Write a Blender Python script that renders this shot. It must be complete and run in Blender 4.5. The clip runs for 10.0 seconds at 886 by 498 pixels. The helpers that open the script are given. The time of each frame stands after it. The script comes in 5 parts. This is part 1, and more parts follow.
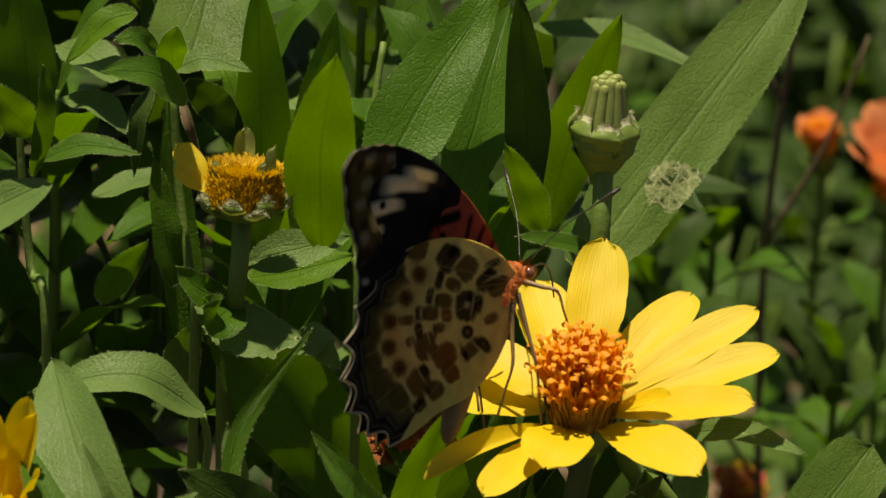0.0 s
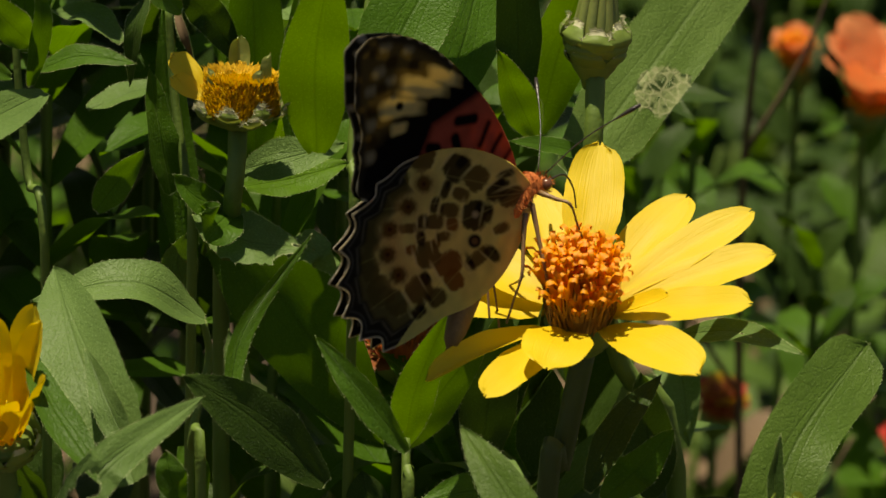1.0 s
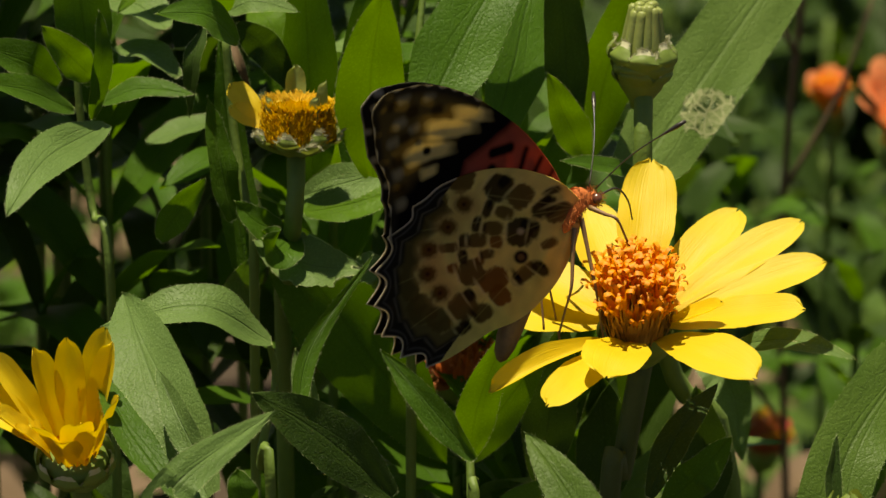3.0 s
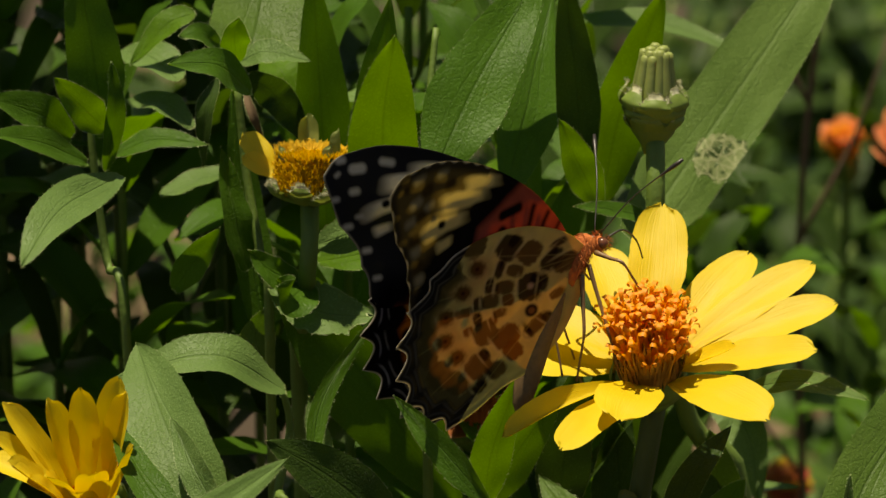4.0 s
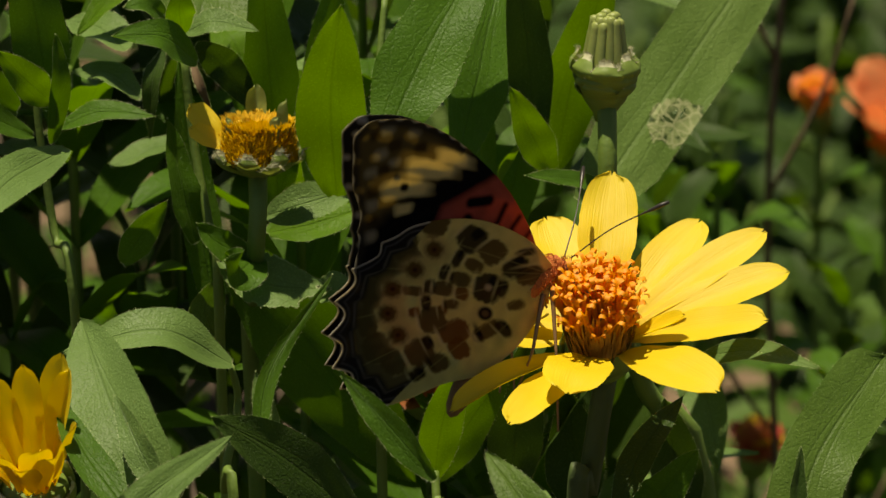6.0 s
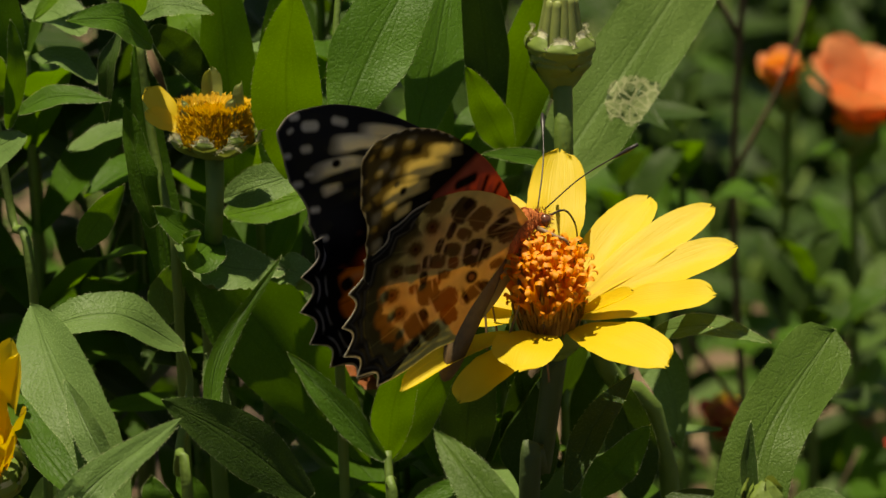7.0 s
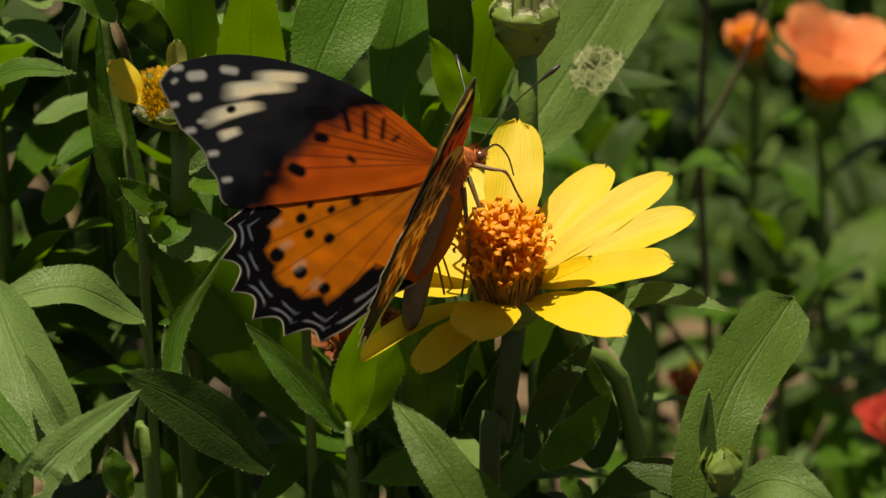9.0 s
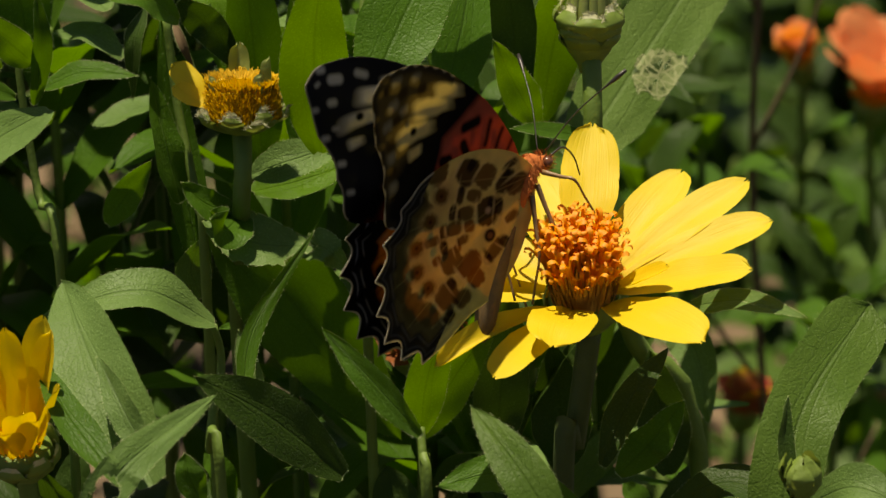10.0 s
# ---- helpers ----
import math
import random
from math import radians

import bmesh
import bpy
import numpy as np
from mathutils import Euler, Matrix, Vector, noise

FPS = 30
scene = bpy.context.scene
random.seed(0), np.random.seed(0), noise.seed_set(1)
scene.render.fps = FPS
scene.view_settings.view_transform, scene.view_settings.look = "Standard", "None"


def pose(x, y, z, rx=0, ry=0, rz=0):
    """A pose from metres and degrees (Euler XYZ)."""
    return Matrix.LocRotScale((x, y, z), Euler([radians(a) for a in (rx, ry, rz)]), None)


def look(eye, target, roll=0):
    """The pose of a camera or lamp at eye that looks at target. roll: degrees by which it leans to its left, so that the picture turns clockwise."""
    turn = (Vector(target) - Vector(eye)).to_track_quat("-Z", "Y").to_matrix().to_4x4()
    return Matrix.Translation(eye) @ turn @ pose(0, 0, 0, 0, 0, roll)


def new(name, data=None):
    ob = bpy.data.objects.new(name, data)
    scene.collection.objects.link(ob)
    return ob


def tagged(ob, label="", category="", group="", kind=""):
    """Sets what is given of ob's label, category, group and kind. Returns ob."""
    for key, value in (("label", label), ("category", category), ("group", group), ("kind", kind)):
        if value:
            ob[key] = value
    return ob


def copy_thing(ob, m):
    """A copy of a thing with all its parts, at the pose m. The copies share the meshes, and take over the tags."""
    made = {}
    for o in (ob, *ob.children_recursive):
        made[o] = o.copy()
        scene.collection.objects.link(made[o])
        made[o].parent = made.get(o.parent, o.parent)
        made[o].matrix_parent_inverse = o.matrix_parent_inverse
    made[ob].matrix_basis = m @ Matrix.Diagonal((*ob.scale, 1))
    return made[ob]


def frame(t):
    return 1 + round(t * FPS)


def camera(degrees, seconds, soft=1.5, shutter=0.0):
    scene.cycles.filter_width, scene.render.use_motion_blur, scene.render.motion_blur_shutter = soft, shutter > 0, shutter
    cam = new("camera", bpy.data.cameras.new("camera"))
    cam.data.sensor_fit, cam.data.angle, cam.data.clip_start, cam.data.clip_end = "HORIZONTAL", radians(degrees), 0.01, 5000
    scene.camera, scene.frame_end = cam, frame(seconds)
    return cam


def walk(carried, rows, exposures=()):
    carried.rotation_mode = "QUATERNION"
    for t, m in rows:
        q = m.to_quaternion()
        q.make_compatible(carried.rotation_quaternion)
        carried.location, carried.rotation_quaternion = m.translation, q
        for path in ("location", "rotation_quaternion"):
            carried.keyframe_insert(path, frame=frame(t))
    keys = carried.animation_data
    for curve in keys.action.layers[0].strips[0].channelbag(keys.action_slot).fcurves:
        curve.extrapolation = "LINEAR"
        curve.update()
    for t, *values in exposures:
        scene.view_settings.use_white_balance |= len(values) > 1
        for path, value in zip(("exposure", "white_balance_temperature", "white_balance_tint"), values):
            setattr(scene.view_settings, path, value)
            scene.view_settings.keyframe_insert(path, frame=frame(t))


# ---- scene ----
SLOPE = Matrix(((1, 0, 0), (0, 0.42262, -0.90631), (0, 0.90631, 0.42262)))


def bed(x, y, z):
    """Millimetres in the bed's sloping axes (along it, up its face, out of it) to metres in the world."""
    return Vector((0, 0, 0.36)) + SLOPE @ (Vector((x, y, z)) * 0.001)


cam = camera(8.0, 10.0, soft=1.5)
cam.data.dof.use_dof = True
cam.data.dof.focus_distance = 0.9
cam.data.dof.aperture_fstop = 46
walk(cam, [
    (0.0, pose(0.01169, -0.78432, 0.74947, 63.88, -2.15, 1.21)),
    (0.5, pose(0.00337, -0.78706, 0.74803, 63.59, -1.98, 0.76)),
    (1.0, pose(0.00313, -0.79383, 0.74668, 63.46, -1.82, 0.37)),
    (1.5, pose(0.00534, -0.80205, 0.74492, 63.61, -1.48, 0.13)),
    (2.0, pose(0.00163, -0.81124, 0.74248, 64.59, -1.12, 0.95)),
    (2.5, pose(-0.00321, -0.81741, 0.74293, 64.68, -1.01, 0.37)),
    (2.7, pose(-0.00340, -0.81908, 0.74226, 64.63, -0.78, 0.12)),
    (3.8, pose(-0.00058, -0.82502, 0.73924, 65.27, 0.23, -0.35)),
    (4.0, pose(-0.00146, -0.82531, 0.73807, 65.41, 0.30, -0.27)),
    (4.5, pose(-0.00000, -0.81568, 0.74036, 65.00, -0.00, 0.00)),
    (5.0, pose(0.00554, -0.81609, 0.74124, 65.07, 0.51, -0.14)),
    (5.2, pose(0.00677, -0.81543, 0.74444, 64.92, 0.38, -0.24)),
    (6.5, pose(0.01219, -0.81313, 0.73922, 64.63, 1.31, -0.38)),
    (7.0, pose(0.01591, -0.81482, 0.73951, 64.58, 1.59, -0.60)),
    (7.5, pose(0.01864, -0.81654, 0.74019, 64.53, 1.91, -0.71)),
    (8.0, pose(0.01665, -0.81692, 0.73903, 64.61, 1.71, -0.81)),
    (8.5, pose(0.02124, -0.81702, 0.74341, 64.21, 1.77, -0.56)),
    (9.0, pose(0.01757, -0.81547, 0.73980, 64.30, 1.82, -0.94)),
    (9.5, pose(0.01297, -0.81082, 0.73862, 64.19, 1.73, -1.04)),
    (10.0, pose(0.00826, -0.81024, 0.73790, 64.33, 1.69, -0.89)),
], [(0.0, 0.74, 7750, 6), (2.0, 0.74, 7750, 6), (2.5, 0.9, 7750, 6), (2.7, 0.9, 7750, 6), (4.0, 0.76, 7750, 6), (10.0, 0.80, 7750, 6)])

# ---- light ----
SUN = Vector((-0.13, 0.18, 0.97)).normalized()
sun = new("sun", bpy.data.lights.new("sun", "SUN"))
sun.data.energy, sun.data.angle, sun.data.color = 4.2, radians(0.53), (1.0, 0.93, 0.80)
sun.matrix_world = look((0, 0, 3), Vector((0, 0, 3)) - SUN)
world = bpy.data.worlds.new("sky")
scene.world = world
world.use_nodes = True
sky = world.node_tree.nodes.new("ShaderNodeTexSky")
sky.sky_type, sky.sun_disc = "NISHITA", False
sky.sun_elevation = math.asin(SUN.z)
sky.sun_rotation = math.atan2(SUN.x, SUN.y)
back = world.node_tree.nodes["Background"]
world.node_tree.links.new(sky.outputs[0], back.inputs[0])
back.inputs[1].default_value = 0.038


# ---- materials ----
class Nodes:
    """Short hand for the nodes of one material."""

    def __init__(self, name):
        self.mat = bpy.data.materials.new(name)
        self.mat.use_nodes = True
        self.tree = self.mat.node_tree
        self.bsdf = self.tree.nodes["Principled BSDF"]
        self.out = self.tree.nodes["Material Output"]

    def add(self, kind, values=(), **props):
        n = self.tree.nodes.new("ShaderNode" + kind)
        if "data_type" in props:
            n.data_type, n.blend_type = props["data_type"], props["blend_type"]
        if "operation" in props:
            n.operation = props["operation"]
        if "bands_direction" in props:
            n.bands_direction = props["bands_direction"]
        if "attribute_name" in props:
            n.attribute_name = props["attribute_name"]
        for k, v in dict(values).items():
            if isinstance(v, bpy.types.NodeSocket):
                self.tree.links.new(v, n.inputs[k])
            else:
                n.inputs[k].default_value = v
        return n

    def noise(self, scale, detail=4.0, coord=None, rough=0.55):
        c = coord or self.add("TexCoord").outputs["Object"]
        return self.add("TexNoise", {"Vector": c, "Scale": scale, "Detail": detail, "Roughness": rough}).outputs[0]

    def ramp(self, fac, stops):
        n = self.add("ValToRGB", {0: fac})
        e = n.color_ramp.elements
        while len(e) < len(stops):
            e.new(0.5)
        for el, (p, c) in zip(e, stops):
            el.position, el.color = p, (*c, 1) if len(c) == 3 else c
        return n.outputs[0]

    def mix(self, fac, a, b, blend="MIX"):
        n = self.add("Mix", data_type="RGBA", blend_type=blend)
        for sock, v in ((0, fac), (6, a), (7, b)):
            if isinstance(v, bpy.types.NodeSocket):
                self.tree.links.new(v, n.inputs[sock])
            else:
                n.inputs[sock].default_value = (*v, 1) if isinstance(v, tuple) and len(v) == 3 else v
        return n.outputs[2]

    def maths(self, op, a, b=0.0):
        return self.add("Math", {0: a, 1: b}, operation=op).outputs[0]

    def bump(self, height, strength, distance=0.0002):
        b = self.add("Bump", {"Height": height, "Strength": strength, "Distance": distance})
        self.tree.links.new(b.outputs[0], self.bsdf.inputs["Normal"])
        return b.outputs[0]

    def link(self, sock, name):
        self.tree.links.new(sock, self.bsdf.inputs[name])

    def translucent(self, colour, share, normal=None):
        t = self.add("BsdfTranslucent", {"Color": colour if isinstance(colour, bpy.types.NodeSocket) else (*colour, 1)})
        m = self.add("MixShader", {0: share, 1: self.bsdf.outputs[0], 2: t.outputs[0]})
        self.tree.links.new(m.outputs[0], self.out.inputs[0])


def leaf_material(name, dark, light, glow, share=0.35, rough=0.48, worn=None):
    """Hairy blade with three sunken veins; the blade's own coordinates are in its UV map (across, along)."""
    n = Nodes(name)
    uv = n.add("UVMap").outputs[0]
    sep = n.add("SeparateXYZ", {0: uv})
    across, along = sep.outputs[0], sep.outputs[1]
    pebble = n.add("TexVoronoi", {"Vector": n.add("TexCoord").outputs["Object"], "Scale": 2600.0}).outputs["Distance"]
    hair = n.ramp(n.noise(4200, 2), [(0.60, (0, 0, 0)), (0.68, (1, 1, 1))])
    fine = n.noise(1100, 4)
    broad = n.noise(70, 4)
    rnd = n.add("ObjectInfo").outputs["Random"]
    base = n.mix(n.ramp(broad, [(0.3, (0, 0, 0)), (0.7, (1, 1, 1))]), dark, light)
    base = n.mix(n.maths("MULTIPLY", rnd, 0.45), base, tuple(c * 0.6 for c in dark))
    base = n.mix(n.maths("MULTIPLY", fine, 0.4), base, tuple(c * 0.75 for c in dark))
    d = n.maths("ABSOLUTE", n.maths("SUBTRACT", across, 0.5))
    rib = n.ramp(d, [(0.0, (1, 1, 1)), (0.035, (0, 0, 0))])
    side = n.ramp(n.maths("ABSOLUTE", n.maths("SUBTRACT", d, n.maths("MULTIPLY", n.maths("SUBTRACT", 1.0, along), 0.26))), [(0.0, (1, 1, 1)), (0.022, (0, 0, 0))])
    # fine veins branch from the three long ones and wander
    wander = n.mix(0.05, uv, n.add("TexNoise", {"Vector": n.add("TexCoord").outputs["Object"], "Scale": 160.0, "Detail": 2.0}).outputs[1])
    mesh = n.add("TexVoronoi", {"Vector": n.add("Mapping", {"Vector": wander, "Rotation": (0, 0, 0.5), "Scale": (6, 20, 1)}).outputs[0], "Scale": 1.0})
    mesh.feature = "DISTANCE_TO_EDGE"
    branch = n.ramp(mesh.outputs["Distance"], [(0.0, (1, 1, 1)), (0.10, (0, 0, 0))])
    vein = n.maths("MAXIMUM", n.maths("MULTIPLY", rib, 0.85), n.maths("MAXIMUM", n.maths("MULTIPLY", side, 0.38), n.maths("MULTIPLY", branch, 0.22)))
    base = n.mix(n.maths("MULTIPLY", vein, 0.4), base, tuple(c * 0.55 for c in dark))
    base = n.mix(n.maths("MULTIPLY", hair, 0.35), base, tuple(min(1, c * 1.9 + 0.03) for c in light))
    if worn:
        # eaten patch: a tan skeleton; dark cells paint the shade seen through holes
        du = n.maths("DIVIDE", n.maths("SUBTRACT", along, worn[0]), worn[2])
        dv = n.maths("DIVIDE", n.maths("SUBTRACT", across, worn[1]), worn[3])
        r = n.maths("ADD", n.maths("ADD", n.maths("MULTIPLY", du, du), n.maths("MULTIPLY", dv, dv)), n.maths("MULTIPLY", n.maths("SUBTRACT", n.noise(330, 3), 0.5), 3.4))
        bent = n.mix(0.035, uv, n.add("TexNoise", {"Vector": n.add("TexCoord").outputs["Object"], "Scale": 240.0, "Detail": 2.0}).outputs[1])
        net = n.add("TexVoronoi", {"Vector": n.add("Mapping", {"Vector": bent, "Rotation": (0, 0, 0.35), "Scale": (7, 42, 1)}).outputs[0], "Scale": 1.0})
        net.feature = "DISTANCE_TO_EDGE"
        tan = n.mix(n.ramp(net.outputs["Distance"], [(0.02, (0, 0, 0)), (0.13, (1, 1, 1))]), (0.29, 0.31, 0.15), n.mix(n.ramp(n.noise(420, 2), [(0.40, (0, 0, 0)), (0.50, (1, 1, 1))]), (0.03, 0.05, 0.012), (0.19, 0.23, 0.09)))
        base = n.mix(n.ramp(r, [(0.8, (1, 1, 1)), (1.0, (0, 0, 0))]), base, tan)
    n.link(base, "Base Color")
    n.bsdf.inputs["Roughness"].default_value = rough
    n.bsdf.inputs["Specular IOR Level"].default_value = 0.16
    n.bsdf.inputs["Sheen Weight"].default_value = 0.05
    n.bsdf.inputs["Sheen Tint"].default_value = (0.7, 1.0, 0.3, 1)
    n.bsdf.inputs["Sheen Roughness"].default_value = 0.4
    h = n.maths("ADD", n.maths("ADD", n.maths("MULTIPLY", fine, 0.35), n.maths("MULTIPLY", pebble, 0.3)), n.maths("MULTIPLY", hair, 0.35))
    n.bump(n.maths("SUBTRACT", h, n.maths("MULTIPLY", vein, 0.7)), 0.8, 0.00024)
    thin = n.mix(broad, tuple(c * 0.6 for c in glow), glow)
    thin = n.mix(n.maths("MULTIPLY", fine, 0.5), thin, tuple(c * 0.55 for c in glow))
    n.translucent(n.mix(n.maths("MULTIPLY", vein, 0.5), thin, tuple(c * 0.4 for c in glow)), share)
    return n.mat


LEAF = leaf_material("zinnia leaf", (0.042, 0.106, 0.005), (0.074, 0.168, 0.012), (0.17, 0.36, 0.003))
LEAF_PALE = leaf_material("pale green leaf", (0.096, 0.168, 0.040), (0.150, 0.238, 0.070), (0.16, 0.33, 0.005), 0.25)
LEAF_GREY = leaf_material("grey green leaf", (0.058, 0.112, 0.014), (0.095, 0.160, 0.026), (0.13, 0.26, 0.006), 0.25)
LEAF_YOUNG = leaf_material("young yellow green leaf", (0.074, 0.162, 0.005), (0.108, 0.22, 0.010), (0.19, 0.37, 0.004), 0.36)


LEAF_WORN = leaf_material("pale leaf with an eaten patch", (0.095, 0.165, 0.030), (0.148, 0.228, 0.055), (0.16, 0.33, 0.005), 0.25, 0.55, (0.372, 0.78, 0.080, 0.30))


# darker copy of the zinnia leaf, with the bed's shade put into its colour
LEAF_SHADED = leaf_material("shaded green leaf", (0.022, 0.05, 0.006), (0.045, 0.085, 0.012), (0.08, 0.16, 0.004), 0.3)


def petal_material(name, base, tip, glow, share=0.35):
    n = Nodes(name)
    uv = n.add("UVMap").outputs[0]
    sep = n.add("SeparateXYZ", {0: uv})
    fine = n.noise(700, 3)
    streak = n.add("TexNoise", {"Vector": n.add("Mapping", {"Vector": uv, "Scale": (34, 1.5, 1)}).outputs[0], "Scale": 1.0, "Detail": 3.0}).outputs[0]
    col = n.mix(sep.outputs[1], base, tip)
    col = n.mix(n.maths("MULTIPLY", streak, 0.35), col, tuple(c * 0.8 for c in base))
    n.link(col, "Base Color")
    n.bsdf.inputs["Roughness"].default_value = 0.5
    n.bsdf.inputs["Specular IOR Level"].default_value = 0.3
    n.bump(n.maths("ADD", streak, n.maths("MULTIPLY", fine, 0.3)), 0.4, 0.00025)
    n.translucent(glow, share)
    return n.mat


PETAL = petal_material("yellow ray petal", (0.70, 0.49, 0.014), (0.75, 0.57, 0.03), (0.74, 0.52, 0.006))
PETAL_ORANGE = petal_material("orange ray petal", (0.76, 0.22, 0.07), (0.82, 0.33, 0.14), (0.82, 0.28, 0.09))
PETAL_RED = petal_material("red ray petal", (0.42, 0.03, 0.025), (0.5, 0.05, 0.03), (0.5, 0.05, 0.02), 0.2)


# dried brown that also carries the shade this flower stands in
PETAL_DRY_SHADED = petal_material("withered shaded petal", (0.16, 0.045, 0.012), (0.22, 0.07, 0.015), (0.3, 0.08, 0.01), 0.2)


def plain(name, dark, light, scale=300, rough=0.6, bump=0.4, share=0.0, glow=None):
    n = Nodes(name)
    n.link(n.mix(n.noise(scale), dark, light), "Base Color")
    n.bsdf.inputs["Roughness"].default_value = rough
    n.bump(n.noise(scale * 3, 3), bump, 0.0002)
    if share:
        n.translucent(glow, share)
    return n.mat


STEM = plain("hairy green stem", (0.080, 0.140, 0.014), (0.130, 0.205, 0.030), 500, 0.6, 0.5, 0.15, (0.12, 0.2, 0.02))
# stem colour darkened to hold the shadow under the open flower
STEM_SHADED = plain("shaded green stem", (0.026, 0.046, 0.007), (0.046, 0.078, 0.014), 500, 0.65, 0.5)
BRACT = plain("pale green bract", (0.11, 0.175, 0.020), (0.19, 0.26, 0.045), 400, 0.6, 0.4, 0.2, (0.3, 0.35, 0.05))
BRACT_RIM = plain("papery bract rim", (0.42, 0.42, 0.24), (0.6, 0.58, 0.4), 600, 0.7, 0.4, 0.3, (0.5, 0.5, 0.3))
FLORET = plain("orange disc floret", (0.70, 0.23, 0.001), (0.87, 0.39, 0.003), 600, 0.6, 0.3, 0.4, (0.9, 0.34, 0.0))
FLORET_BROWN = plain("brown chaff", (0.16, 0.05, 0.012), (0.42, 0.17, 0.03), 700, 0.6, 0.4)
FLORET_GOLD = plain("faded golden floret", (0.60, 0.37, 0.010), (0.76, 0.53, 0.026), 900, 0.6, 0.5, 0.2, (0.7, 0.42, 0.0))
GOLD_BRISTLE = plain("golden brown bristle", (0.50, 0.29, 0.006), (0.74, 0.49, 0.018), 350, 0.8, 0.3, 0.35, (0.72, 0.42, 0.0))
FLORET_GREEN = plain("unopened green floret", (0.20, 0.25, 0.06), (0.30, 0.34, 0.09), 500, 0.5, 0.3, 0.2, (0.35, 0.4, 0.03))
FLORET_RED = plain("dark orange red floret", (0.26, 0.045, 0.008), (0.5, 0.13, 0.01), 300, 0.6, 0.4)
SOIL = plain("brown garden soil", (0.018, 0.012, 0.007), (0.065, 0.042, 0.024), 25, 0.95, 1.0)
HAIR = plain("pale leaf hair", (0.35, 0.42, 0.16), (0.5, 0.55, 0.28), 500, 0.5, 0.0, 0.4, (0.5, 0.6, 0.25))
CHAFF = plain("golden chaff bristle", (0.40, 0.17, 0.02), (0.58, 0.30, 0.05), 700, 0.5, 0.3)
DRY = plain("tan dry leaf", (0.075, 0.045, 0.020), (0.145, 0.092, 0.045), 120, 0.8, 0.6)
BARK = plain("dry brown stem", (0.06, 0.035, 0.018), (0.13, 0.08, 0.04), 300, 0.8, 0.5)
FUR = plain("orange brown fur", (0.34, 0.075, 0.012), (0.55, 0.16, 0.025), 1500, 0.8, 0.9)
BELLY = plain("buff abdomen scales", (0.085, 0.05, 0.016), (0.20, 0.12, 0.045), 900, 0.7, 0.5)
CHITIN = plain("brown leg chitin", (0.14, 0.075, 0.03), (0.24, 0.14, 0.06), 900, 0.45, 0.2)
BLACK = plain("black antenna", (0.012, 0.01, 0.008), (0.03, 0.02, 0.015), 900, 0.4, 0.2)
EYE = plain("dark brown eye", (0.10, 0.035, 0.015), (0.16, 0.06, 0.03), 900, 0.2, 0.1)


# ---- builders ----
def mesh_of(name, bm, material):
    me = bpy.data.meshes.new(name)
    bm.to_mesh(me)
    bm.free()
    for p in me.polygons:
        p.use_smooth = True
    for m in material if isinstance(material, (list, tuple)) else (material,):
        me.materials.append(m)
    return me


def part(name, bm, material, parent=None, label=""):
    ob = new(name, mesh_of(name, bm, material))
    if parent:
        ob.parent = parent
    return tagged(ob, label)


def thing(name, place, label, category, group=""):
    ob = new(name)
    ob.location = place
    ob.empty_display_size = 0.01
    return tagged(ob, label, category, group)


def smooth(points, n):
    """A Catmull-Rom line through the points, in n steps."""
    p = [Vector(q) for q in points]
    p = [2 * p[0] - p[1]] + p + [2 * p[-1] - p[-2]]
    out = []
    for i in range(n + 1):
        f = i / n * (len(p) - 3)
        k = min(int(f), len(p) - 4)
        t = f - k
        a, b, c, d = p[k:k + 4]
        out.append(0.5 * (2 * b + (c - a) * t + (2 * a - 5 * b + 4 * c - d) * t * t + (3 * b - a - 3 * c + d) * t ** 3))
    return out


def tube(bm, points, radii, sides=8, cap=True):
    """A round rod along the points; radii at its start and end, or one for each point."""
    n = len(points)
    if len(radii) != n:
        radii = [radii[0] + (radii[-1] - radii[0]) * i / (n - 1) for i in range(n)]
    up = Vector((0.3, 0.9, 0.2))
    rings = []
    for i, p in enumerate(points):
        t = (points[min(i + 1, n - 1)] - points[max(i - 1, 0)]).normalized()
        a = t.cross(up).normalized()
        b = t.cross(a)
        rings.append([bm.verts.new(p + radii[i] * (math.cos(k * math.tau / sides) * a + math.sin(k * math.tau / sides) * b)) for k in range(sides)])
    for r, s in zip(rings, rings[1:]):
        for k in range(sides):
            bm.faces.new((r[k], r[(k + 1) % sides], s[(k + 1) % sides], s[k]))
    if cap:
        bm.faces.new(rings[0][::-1])
        bm.faces.new(rings[-1])


